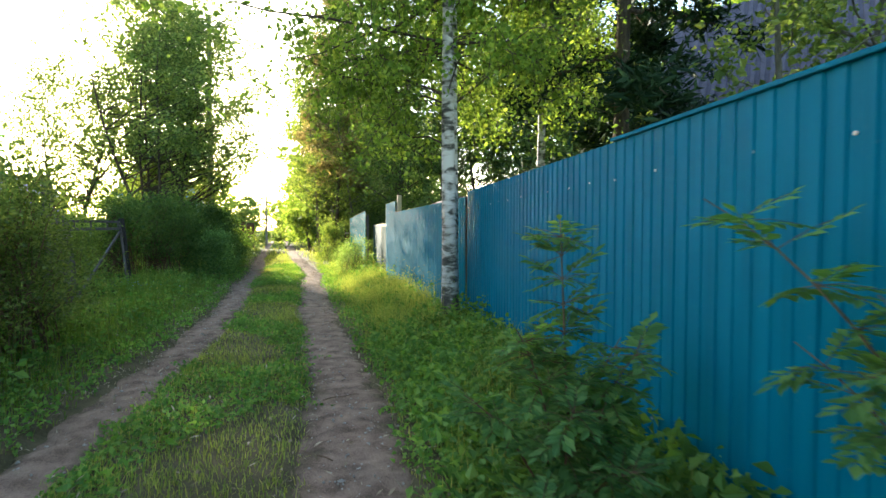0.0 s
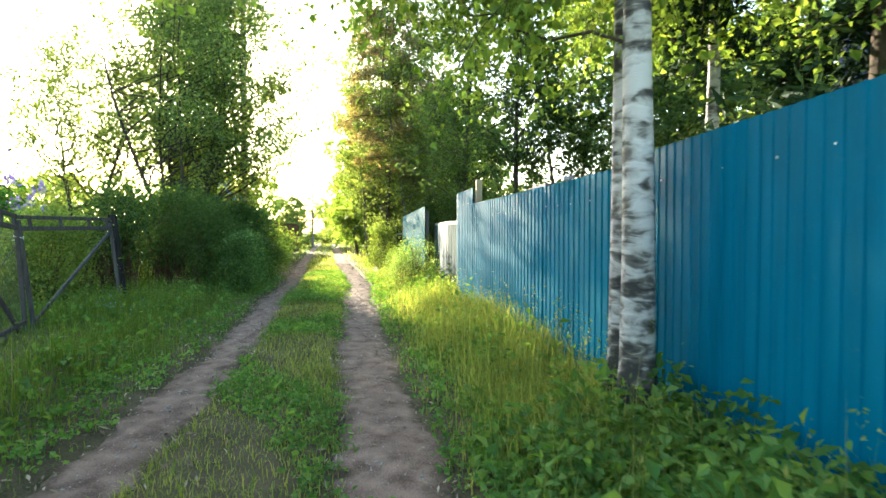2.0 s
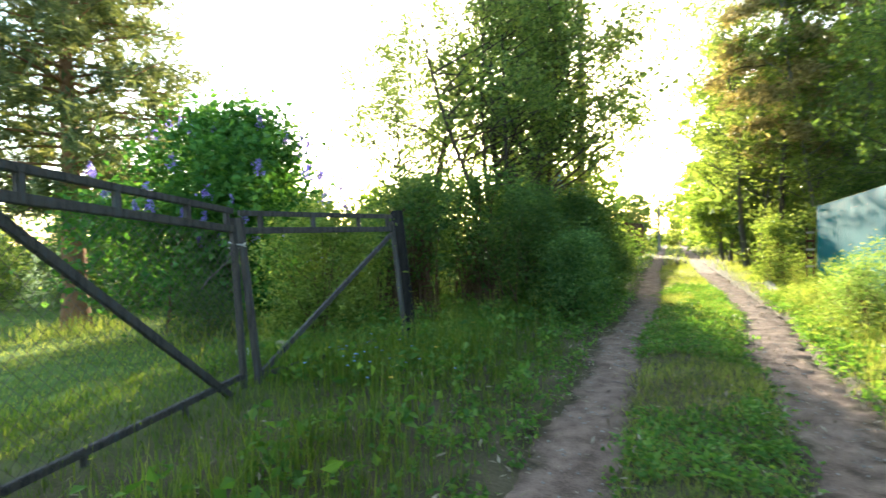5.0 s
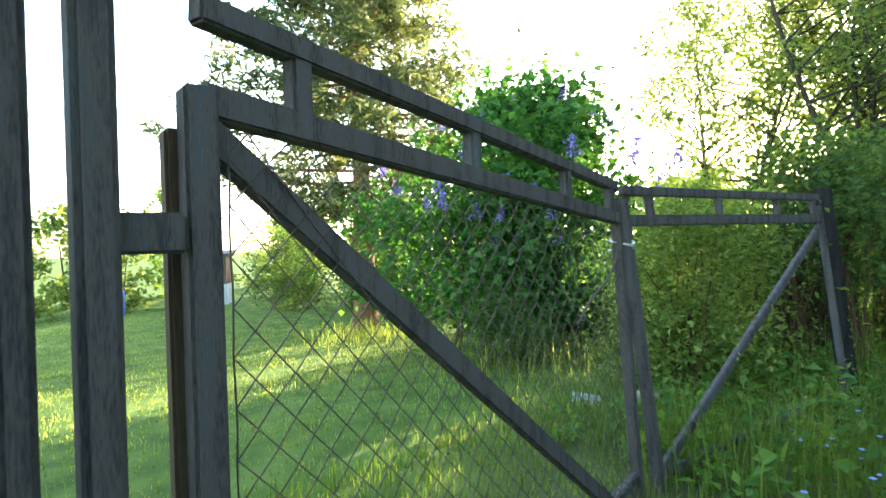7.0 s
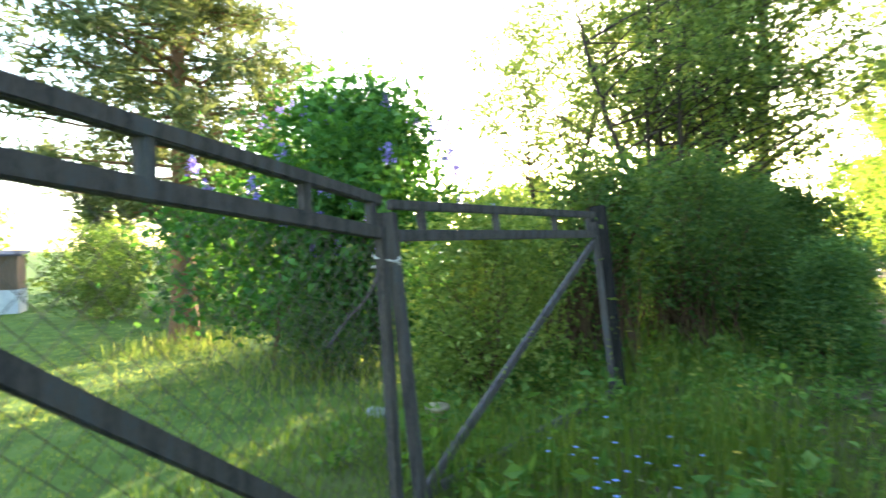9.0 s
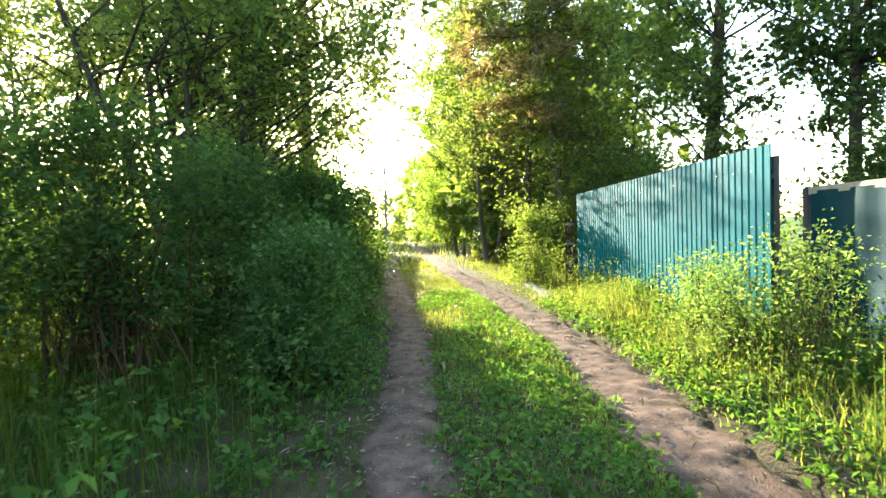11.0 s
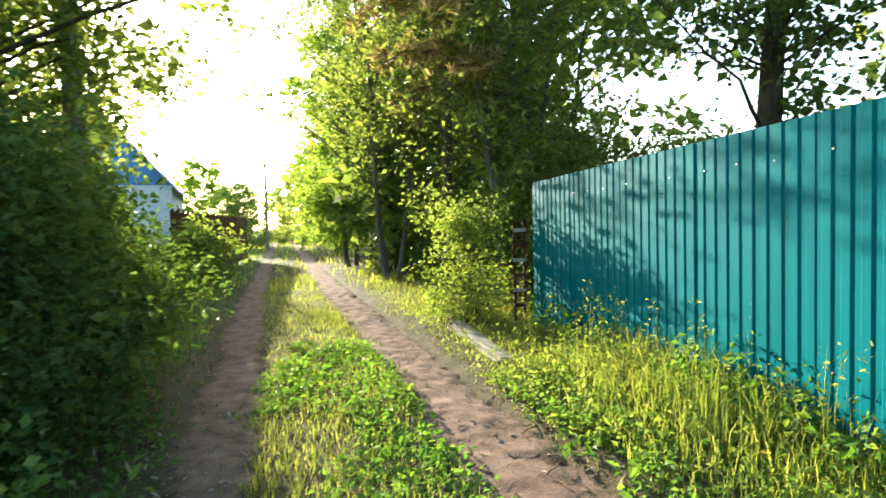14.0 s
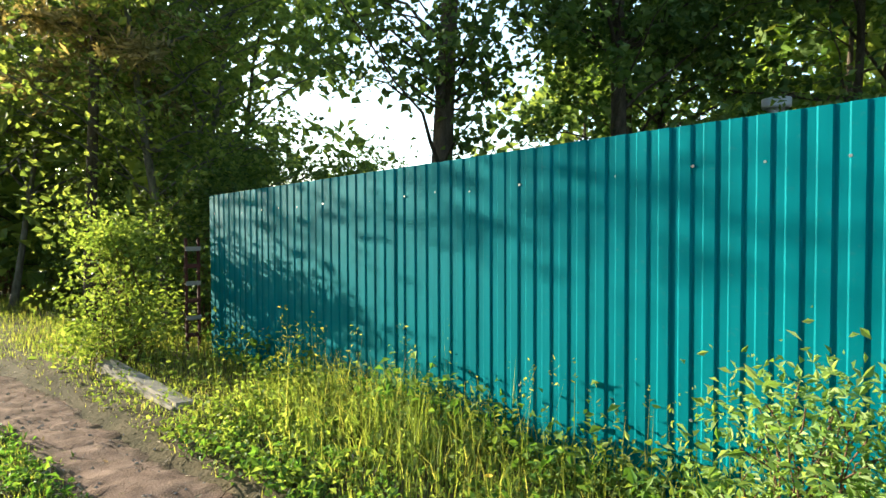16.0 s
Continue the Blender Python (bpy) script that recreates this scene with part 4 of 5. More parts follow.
conifer("spruce_tree", "dark dense spruce behind the blue fence", 5.7, 9.0, 12, 3.0, 1.0, L_SPRUCE, M_BARK, 420, 50, 0.21, -0.05, 0.16, 0.8, 0.25, group="spruces")
conifer("spruce_tree", "dark spruce with sagging boughs behind the fence", 7.0, 11.4, 9, 2.7, 2.6, L_SPRUCE, M_BARK, 300, 60, 0.16, 0.0, 0.14, 0.8, 0.3, group="spruces")
broad_tree("birch_tree", "backlit birch with hanging twigs behind the turquoise fence", 4.9, 10.4, 10.5, 3.1, 3.7, 17000, 0.065, L_BIRCH, M_BIRCH, 1, 0.11, 100, 0.4, 0.7, 0.8, "birches", width=0.75)
broad_tree("alder_tree", "alder with bare lower limbs and dark round leaves", 3.45, 22.3, 11, 3.0, 2.6, 14000, 0.085, L_DARK, M_BARK, 1, 0.16, 90, 0.36, width=0.85, group="alders")
broad_tree("alder_tree", "slender alder behind the teal fence", 5.0, 20.9, 10.5, 2.6, 3.0, 22000, 0.085, L_DARK, M_BARK, 1, 0.12, 90, 0.38, width=0.85, group="alders")
broad_tree("leafy_tree", "dense dark green tree behind the teal fence", 8.6, 19.4, 10, 3.5, 1.4, 24000, 0.11, L_DARK, M_BARK, 2, 0.13, 110, 0.42, width=0.8)
broad_tree("leafy_tree", "dense dark green tree behind the teal fence", 7.6, 16.6, 9.0, 2.8, 1.4, 16000, 0.115, L_DARK, M_BARK, 2, 0.13, 60, 0.4, width=0.8)
broad_tree("leafy_tree", "dense dark green tree behind the teal fence", 6.9, 21.6, 10, 2.5, 2.0, 15000, 0.10, L_DARK, M_BARK, 2, 0.12, 70, 0.42, width=0.8)
broad_tree("leafy_tree", "light green birch far behind the teal fence", 11.5, 23.6, 10.5, 3.0, 1.5, 13000, 0.11, L_BIRCH, M_BARK_GREY, 2, 0.12, 60, 0.42)
conifer("pine_tree", "slender pine with brownish drooping foliage over the track", 1.15, 27.2, 12.5, 2.6, 3.6, L_DRYNEEDLE, M_BARK, 620, 50, 0.16, 0.1, 0.09, 0.45, 0.35)
broad_tree("leafy_tree", "tall green tree behind the end of the teal fence", 2.3, 27.0, 10.5, 3.1, 1.4, 30000, 0.09, L_TREE, M_BARK_GREY, 3, 0.11, 150, 0.45)
broad_tree("leafy_tree", "tall green tree at the edge of the track", 0.5, 30.8, 11.5, 3.4, 3.4, 24000, 0.10, L_TREE, M_BARK_GREY, 3, 0.12, 180, 0.42)
broad_tree("leafy_tree", "sunny green tree at the edge of the track", -0.3, 36.5, 10.0, 2.7, 0.8, 17000, 0.12, L_BIRCH, M_BARK_GREY, 2, 0.12, 70, 0.42)
broad_tree("leafy_tree", "sunny green tree at the edge of the track", -0.6, 44.0, 9.0, 2.6, 0.6, 12000, 0.15, L_BIRCH, M_BARK_GREY, 2, 0.12, 60, 0.5)
for x, y, h, r in ((2.5, 25.6, 2.2, 1.0), (1.9, 28.6, 1.8, 1.0), (3.9, 25.2, 2.5, 1.2)):
    shrub("thicket_shrub", "dark undergrowth shrub with bare twigs", x, y, h, r, 5000, 0.075, L_DARK, 40, 40, 0.22, bare=0.5)
for x, y, h, r in ((0.7, 33.5, 3.4, 1.6), (2.6, 31.0, 3.6, 1.6), (4.2, 28.6, 3.4, 1.6), (5.8, 31.0, 3.8, 1.8), (1.6, 36.5, 3.8, 1.8), (6.0, 27.0, 3.0, 1.5), (3.2, 27.2, 2.6, 1.1)):
    shrub("thicket_shrub", "dark undergrowth shrub with bare twigs", x, y, h, r, 5000, 0.095, L_DARK, 40, 50, 0.32, bare=0.3)
for x, y, h, r in ((-8.2, 27.0, 2.6, 1.7), (-10.4, 28.5, 2.7, 1.8), (-7.6, 30.5, 2.5, 1.6), (-12.8, 27.0, 2.6, 1.7)):
    shrub("garden_shrub", "yellow-green shrub at the far end of the garden", x, y, h, r, 4000, 0.10, L_BRIGHT, 16, 40, 0.32, group="garden")
for x, y, h, r in ((5.2, 18.3, 2.5, 1.3), (6.2, 20.2, 2.6, 1.4), (4.6, 19.6, 2.2, 1.0), (7.2, 17.6, 2.8, 1.5)):
    shrub("thicket_shrub", "dark green shrub behind the netted gate", x, y, h, r, 7000, 0.075, L_DARK, 24, 50, 0.26)
shrub("roadside_bush", "small sunlit bush beside the end of the teal fence", 0.95, 24.85, 1.55, 0.72, 5200, 0.055, L_BRIGHT, 60, 60, 0.15, girth=0.007, low=0.05)
for x, y, h, r in ((1.45, 17.5, 0.95, 0.6), (1.75, 16.9, 1.1, 0.6), (1.55, 18.2, 0.85, 0.5)):
    shrub("roadside_bush", "pale flowering wispy bush in front of the netted gate", x, y, h, r, 2600, 0.04, L_PALE, 60, 60, 0.13, width=0.45, girth=0.004, low=0.1)

# pole, slab, far things
def power_pole(label, x, y, h, rad, lamp):
    root = empty("utility_pole", pose(x, y, 0), label, "pole", "poles")
    v, f = tube([(0, 0, -0.2), (0, 0, h * 0.5), (0.02, 0, h)], [rad, rad * 0.85, rad * 0.65], 12)
    hold("shaft", raw_mesh("shaft", v, f, M_POLE, True), root)
    part("crossarm", box_bm(1.3, 0.08, 0.09, 0.006, (0, -0.1, h - 0.5)), M_POLE, root)
    for k in (-0.55, 0.55):
        v, f = tube([(k, -0.1, h - 0.45), (k, -0.1, h - 0.38), (k, -0.1, h - 0.3)], [0.035, 0.045, 0.02], 8)
        hold("insulator", raw_mesh("insulator", v, f, M_STONE, True), root)
    if lamp:
        v, f = tube([(0, 0, h - 1.6), (0.3, -0.15, h - 1.3), (0.9, -0.4, h - 1.2)], [0.025] * 3, 8)
        hold("lamp_arm", raw_mesh("lamp_arm", v, f, M_STEEL, True), root)
        part("lamp_head", box_bm(0.38, 0.16, 0.09, 0.02, (1.02, -0.44, h - 1.2)), M_STEEL, root)


power_pole("tall weathered utility pole with a street lamp arm", -3.9, 24.9, 10.2, 0.13, True)
power_pole("distant utility pole beside the track", -5.4, 57.0, 6.2, 0.12, False)
slab = tagged(new("concrete_kerb", None), "old pale concrete kerb stone lying in the grass", "kerb stone")
slab.matrix_basis = pose(0.78, 23.55, 0.025, 1.5, 5, 3)
part("block", box_bm(0.22, 2.1, 0.24, 0.035), M_SLAB, slab)
grille = empty("red_rack", pose(1.60, 24.42, 0), "rusty red rack with white bars at the fence end", "rack")
for dx in (-0.07, 0.07):
    part("upright", box_bm(0.03, 0.03, 1.45, 0.003, (dx, 0, 0.75)), M_REDFENCE, grille)
for k in range(6):
    part("bar", box_bm(0.17, 0.02, 0.05, 0.003, (0, -0.03, 0.35 + 0.2 * k)), M_SLAB if k % 2 else M_REDFENCE, grille)


def plank_fence():
    root = empty("plank_fence", pose(-4.6, 31.5, 0, 0, 0, 91.5), "brown-red board fence far along the track", "fence")
    for k in range(96):
        h = 1.85 + 0.05 * math.sin(k * 1.7)
        part("board", box_bm(0.135, 0.022, h, 0, (k * 0.145, 0, h / 2 + 0.1)), M_REDFENCE, root)
    for z in (0.5, 1.5):
        part("rail", box_bm(13.9, 0.04, 0.08, 0, (6.9, 0.035, z)), M_REDFENCE, root)


plank_fence()


def house(label, x, y, yaw, w, d, wall_h, roof_h, wall_mat, roof_mat, windows, gable_mat=None):
    root = empty("house", pose(x, y, -0.3, 0, 0, yaw), label, "house", "houses")
    part("wall", box_bm(w, d, wall_h, 0, (0, 0, wall_h / 2)), wall_mat, root)
    bm = bmesh.new()
    vs = [bm.verts.new(p) for p in ((-w / 2, -d / 2 - 0.01, wall_h), (w / 2, -d / 2 - 0.01, wall_h), (0, -d / 2 - 0.01, wall_h + roof_h), (-w / 2, d / 2, wall_h), (w / 2, d / 2, wall_h), (0, d / 2, wall_h + roof_h))]
    bm.faces.new(vs[:3])
    bm.faces.new([vs[5], vs[4], vs[3]])
    bm.faces.new([vs[0], vs[3], vs[4], vs[1]])
    part("gable", bm, gable_mat or wall_mat, root)
    sl = math.hypot(w / 2 + 0.4, roof_h * (w / 2 + 0.4) / (w / 2))
    ang = math.degrees(math.atan2(roof_h, w / 2))
    for s in (-1, 1):
        v, f = sheet(d + 0.8, sl, 0.2, 0.035)
        m = Matrix.Translation((0, 0, wall_h + roof_h + 0.05)) @ Matrix.Rotation(radians(90 if s > 0 else -90), 4, "Z") @ pose(-(d + 0.8) / 2, 0, 0) @ Matrix.Rotation(radians(-(90 + ang)), 4, "X") @ pose(0, 0, 0)
        hold("roof", raw_mesh("roof", v, f, roof_mat), root, m=m)
    for wx, wz in windows:
        win = part("window", box_bm(1.0, 0.08, 1.2, 0, (wx, -d / 2 - 0.03, wz)), M_GREYWALL, root)
        part("pane", box_bm(0.84, 0.02, 1.04, 0, (wx, -d / 2 - 0.075, wz)), M_ROOF, win)


house("dark wooden house with a grey-violet profiled roof", 14.2, 11.6, 227, 8, 9, 3.2, 4.6, M_LOGWALL, M_ROOF, [(-1.6, 1.9), (1.6, 1.9)])
house("distant house with a bright blue gable", -13.5, 53, 10, 7, 8, 4.2, 4.0, M_GREYWALL, M_GREYWALL, [(0, 5.2), (-1.8, 2.2)], M_BLUEWALL)
barrel = empty("barrel", pose(-25.2, 12.8, float(ground_z(-25.2, 12.8))), "bright blue plastic barrel on the lawn", "barrel", "garden")
prof = [(0.0, 0.0), (0.27, 0.0), (0.29, 0.05), (0.30, 0.3), (0.31, 0.32), (0.30, 0.34), (0.30, 0.6), (0.31, 0.62), (0.30, 0.64), (0.29, 0.88), (0.27, 0.92), (0.0, 0.92)]
v, f = tube([(0, 0, z + 0.0001 * k) for k, (r0, z) in enumerate(prof)], [r0 for r0, z in prof], 20)
hold("drum", raw_mesh("drum", v, f, M_BARREL, True), barrel)
shed = empty("garden_shed", pose(-27.0, 16.6, float(ground_z(-27.0, 16.6)), 0, 0, 62), "small dark garden shed on a pale base beyond the lawn", "shed", "garden")
part("base", box_bm(1.5, 1.3, 0.85, 0.01, (0, 0, 0.42)), M_GREYWALL, shed, "pale painted base")
part("wall", box_bm(1.46, 1.26, 1.2, 0.01, (0, 0, 1.45)), M_LOGWALL, shed)
part("roof", beam_bm((0, -0.8, 2.08), (0, 0.8, 2.22), 1.75, 0.07), M_ROOF, shed)

# distant trees, one shape shared by several
far_a = broad_tree("far_tree", "distant sunlit green tree", -3.4, 80, 9, 5.2, 0.3, 2900, 0.40, L_BIRCH, M_BARK, 2, 0.15, 50, 0.65, group="far trees", twigs=False)
far_b = broad_tree("far_tree", "distant dark green tree", 24, 17, 8, 5.0, 0.3, 2900, 0.37, L_TREE, M_BARK, 2, 0.15, 50, 0.65, group="far trees", twigs=False)
for x, y, s, src in ((-9.5, 66, 0.55, far_a), (-6.0, 76, 0.5, far_b), (-7.6, 90, 0.8, far_b), (-14, 78, 1.0, far_a), (-20, 86, 1.1, far_b), (-7.6, 64, 0.72, far_b), (-7.4, 58, 0.5, far_b), (-1.4, 60, 0.8, far_a), (-1.2, 72, 1.1, far_b), (-0.2, 52, 0.85, far_a), (8, 50, 1.2, far_b), (6.5, 41, 1.1, far_b), (2.9, 33.8, 1.15, far_b), (4.4, 30.4, 1.05, far_b), (2.4, 39.5, 1.2, far_b), (-27, 13.2, 0.42, far_b), (-26, 10.2, 0.35, far_b), (-25.5, 20.0, 0.34, far_b), (-22.5, 27.5, 0.42, far_b), (-19, 25.5, 0.36, far_b), (-28, 20.5, 0.45, far_b), (-29.5, 16.5, 0.5, far_a), (-25.5, 23.5, 0.5, far_b),
                     (17, 29, 1.2, far_b), (13, 20, 1.1, far_b), (17, 22, 1.2, far_a), (12.5, 3, 1.1, far_b), (12, -5, 1.2, far_a), (-19, 42, 0.8, far_b), (-26, 36, 0.7, far_a), (-33, 32, 0.7, far_b), (-36, 24, 0.7, far_b), (-28, 27, 0.5, far_b), (-25, 30, 0.5, far_a),
                     # First three stand unseen behind the lilac, added to shade most of the lawn.
                     (-12.6, 30, 0.6, far_b), (-20.8, 29, 0.66, far_a), (-23.8, 28, 0.66, far_b), (-8.6, 39, 0.36, far_a), (-7.2, 34.5, 0.27, far_a), (-9.5, 35, 0.5, far_b), (-12.5, 29, 0.45, far_b), (-15, 31, 0.5, far_a), (-11, 42, 0.7, far_a), (-34, 17, 0.6, far_a), (-31, 12, 0.6, far_b), (-10, -6, 1.0, far_b), (-4, -14, 1.1, far_a), (5, -16, 1.1, far_b), (-16, 2, 0.9, far_a), (19, 12, 1.1, far_b)):
    ob = copy_thing(src, pose(x, y, float(ground_z(x, y)) - 0.05, 0, 0, (x * 37 + y * 11) % 360))
    ob.scale = (s, s, s)


# ---- grass and weeds ----
def blades(x, y, h, w, bend=0.35):
    """Three-sided, curved grass blades."""
    n = len(x)
    z = ground_z(x, y) - 0.01
    a = RNG.uniform(0, 2 * np.pi, n)
    d = np.stack([np.cos(a), np.sin(a)], 1)
    s = np.stack([-d[:, 1], d[:, 0]], 1) * w[:, None] / 2
    k = RNG.uniform(0.1, 1.0, n) * bend * h
    p0 = np.stack([x, y], 1)
    p1 = p0 + d * (k * 0.3)[:, None]
    p2 = p0 + d * k[:, None]
    v = np.empty((n, 5, 3))
    v[:, 0, :2], v[:, 0, 2] = p0 - s, z
    v[:, 1, :2], v[:, 1, 2] = p0 + s, z
    v[:, 2, :2], v[:, 2, 2] = p1 + s * 0.8, z + h * 0.58
    v[:, 3, :2], v[:, 3, 2] = p1 - s * 0.8, z + h * 0.58
    v[:, 4, :2], v[:, 4, 2] = p2, z + h * (1 - 0.25 * (k / h))
    o = np.arange(n)[:, None] * 5
    return v.reshape(-1, 3), [o + [0, 1, 2, 3], o + [3, 2, 4]]


def patchy(x, y, f=1.1):
    return 0.5 + 0.5 * np.sin(x * 2.1 * f + 1.3 * np.sin(y * 0.9 * f)) * np.sin(y * 1.3 * f + 0.7 * np.sin(x * 1.7 * f))


def sow(n, x0, x1, y0, y1, keep):
    x, y = RNG.uniform(x0, x1, n), RNG.uniform(y0, y1, n)
    if callable(keep):
        k = RNG.random(n) < keep(x, y)
        x, y = x[k], y[k]
    return x, y


def off_track(x, y):
    a = np.abs(x - right_rut(y)) > 0.28 + 0.07 * np.sin(y * 7) + 0.06 * np.sin(y * 17) + 0.06 * RNG.normal(size=np.shape(y))
    b = np.abs(x - left_rut(y)) > 0.20 + 0.06 * np.sin(y * 6 + 1) + 0.05 * np.sin(y * 19) + 0.06 * RNG.normal(size=np.shape(y))
    return a & b


def stuff(name, label, category, v, f, material):
    return tagged(new(name, raw_mesh(name, v, f, material)), label, category, kind="stuff")


def near(y):
    return np.clip(1.25 - y / 40, 0.25, 1)


# middle strip: short, trodden
x, y = sow(250000, -2.5, 1.4, 0.5, 34, lambda x, y: off_track(x, y) * (x > left_rut(y)) * (x < right_rut(y)) * (0.35 + 0.65 * patchy(x, y)) * near(y))
h = RNG.uniform(0.04, 0.12, len(x)) * (0.6 + 0.8 * patchy(x, y, 0.7))
v, f = blades(x, y, h, RNG.uniform(0.004, 0.008, len(x)), 1.1)
stuff("short_grass", "short trodden grass between the wheel tracks", "grass", v, f, L_GRASS)
# right verge: tall, up to the fences
x, y = sow(195000, -0.2, 2.9, 0.5, 34, lambda x, y: (x > right_rut(y) + 0.34) * np.clip((x - right_rut(y) - 0.30) * 1.6, 0.25, 1) * (0.4 + 0.6 * patchy(x, y)) * near(y))
h = RNG.uniform(0.12, 0.52, len(x)) * np.clip((x - right_rut(y) - 0.1) * 1.0, 0.25, 1.2) * (0.55 + 0.6 * patchy(x, y, 0.8)) * np.where(y > 22.2, 0.38, 1.0)
v, f = blades(x, y, h, RNG.uniform(0.004, 0.010, len(x)), 0.7)
stuff("tall_grass", "tall meadow grass along the fences", "grass", v, f, L_GRASS)
# left verge up to the hedge and gate, its shade partly in the blade colour
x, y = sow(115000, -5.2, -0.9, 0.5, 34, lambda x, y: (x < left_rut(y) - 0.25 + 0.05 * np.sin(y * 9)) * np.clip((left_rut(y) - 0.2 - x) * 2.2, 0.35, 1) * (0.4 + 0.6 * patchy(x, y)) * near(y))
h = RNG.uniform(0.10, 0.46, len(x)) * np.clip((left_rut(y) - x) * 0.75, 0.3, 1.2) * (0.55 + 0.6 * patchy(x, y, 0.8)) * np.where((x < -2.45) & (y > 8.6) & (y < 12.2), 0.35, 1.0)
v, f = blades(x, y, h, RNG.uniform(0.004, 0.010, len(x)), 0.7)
stuff("verge_grass", "tall lush grass on the verge by the gate, tinted darker for shade", "grass", v, f, L_LUSH_SHADE)
# garden lawn
x, y = sow(120000, -26, -3.9, 7.5, 27, lambda x, y: np.clip(1.25 - np.hypot(x + 3, y - 10) / 16, 0.1, 1))
far = np.hypot(x + 3, y - 10)
rank = np.exp(-(((x + 13.2) / 1.6) ** 2 + ((y - 16.0) / 0.9) ** 2)) + np.exp(-(((x + 7.0) / 1.0) ** 2 + ((y - 14.4) / 0.8) ** 2))
h = RNG.uniform(0.03, 0.075, len(x)) * (0.7 + 0.6 * patchy(x, y, 0.9)) + RNG.uniform(0.1, 0.55, len(x)) * (RNG.random(len(x)) < 0.7 * rank)
v, f = blades(x, y, h, RNG.uniform(0.005, 0.009, len(x)) * (1 + far / 10), 0.9)
stuff("lawn_grass", "short mown sunlit garden lawn with taller tufts", "grass", v, f, L_GRASS)
# far grass, wider blades
x, y = sow(10000, -14, 8, 30, 75, off_track)
v, f = blades(x, y, RNG.uniform(0.08, 0.3, len(x)), RNG.uniform(0.02, 0.05, len(x)), 0.5)
stuff("far_grass", "grass along the far track", "grass", v, f, L_GRASS)


def seed_stalks(n, x0, x1, y0, y1, keep):
    """Thin flowering grass stalks, each with a loose plume."""
    x, y = sow(n, x0, x1, y0, y1, keep)
    h = RNG.uniform(0.45, 0.85, len(x))
    z = ground_z(x, y)
    lean = RNG.normal(size=(len(x), 2)) * 0.12
    vb, fb = blades(x, y, h * 0.98, np.full(len(x), 0.0035), 0.18)
    k = 7
    q = RNG.uniform(0.78, 1.02, (len(x), k))
    c = np.stack([x[:, None] + lean[:, :1] * 0.12 + RNG.normal(size=q.shape) * 0.012, y[:, None] + lean[:, 1:] * 0.12 + RNG.normal(size=q.shape) * 0.012, z[:, None] + h[:, None] * q * 0.97], -1).reshape(-1, 3)
    vl, fl = leaves(c, 0.026, 0.35, 0.0, -0.6, 0.3, 0.05)
    stuff("seed_grass", "thin grass stalks with pale seed plumes", "grass", np.concatenate([vb, vl]), [fb[0], fb[1], fl + len(vb)], L_GRASS)


seed_stalks(2600, -4.4, 2.6, 5, 23, lambda x, y: np.where(x > right_rut(y) + 0.75, 1.0, np.where((x < left_rut(y) - 0.9) & ((y > 12.4) | (x > -2.4)), 0.45, 0.0)) * np.where(y > 22, 0.1, 1.0))


def weeds(name, label, n, x0, x1, y0, y1, keep, height, size, material):
    """Low broad-leaved plants: rosettes of leaves at several heights."""
    x, y = sow(n, x0, x1, y0, y1, keep)
    k = 9
    ang = RNG.uniform(0, 2 * np.pi, (len(x), k))
    hh = height(x, y)[:, None] * RNG.uniform(0.15, 1.0, (len(x), k))
    rr = RNG.uniform(0.01, 0.09, (len(x), k))
    c = np.stack([x[:, None] + rr * np.cos(ang), y[:, None] + rr * np.sin(ang), ground_z(x, y)[:, None] + hh], -1).reshape(-1, 3)
    v, f = leaves(c, size, 0.62, 0.5, 0.0, 0.4)
    stuff(name, label, "weeds", v, f, material)


weeds("strip_weeds", "low plantain and clover leaves in the middle strip", 14000, -2.5, 1.4, 0.8, 24, lambda x, y: off_track(x, y) * (x > left_rut(y)) * (x < right_rut(y)) * (patchy(x, y, 0.8) > 0.35), lambda x, y: 0.03 + 0.07 * RNG.random(len(x)), 0.04, L_WEED)
weeds("sunny_weeds", "leafy yellow-green weeds in the sunny verge", 5500, 0.3, 2.3, 16.5, 27, lambda x, y: (x > right_rut(y) + 0.42) * np.where(y > 22.2, 0.15, 1.0) * (x < 2.3 - 0.02 * y) * (0.35 + 0.65 * patchy(x, y, 0.9)), lambda x, y: (0.08 + 0.30 * RNG.random(len(x))) * np.clip((x - right_rut(y)) * 0.85, 0.3, 1.15), 0.036, L_BRIGHT)
weeds("fence_weeds", "lush broad-leaved weeds at the foot of the fence", 6000, 1.5, 2.8, 0.8, 24, lambda x, y: (x > right_rut(y) + 0.55) * np.clip((x - right_rut(y)) * 0.7, 0, 1) * np.where(y < 7, 1.0, np.where(y < 14, 0.12, 0.4)), lambda x, y: (0.12 + 0.38 * RNG.random(len(x))) * np.clip((x - right_rut(y)) * 0.75, 0.3, 1.2), 0.058, L_WEED)
weeds("nettle_patch", "lush broad-leaved weeds beside the blue fence", 4200, 1.55, 2.75, 1.0, 7.6, lambda x, y: (x > right_rut(y) + 0.5) * np.clip((x - right_rut(y) - 0.3) * 1.1, 0, 1), lambda x, y: (0.08 + 0.34 * RNG.random(len(x))) * np.clip((x - right_rut(y)) * 0.8, 0.3, 1.2), 0.07, L_WEED)
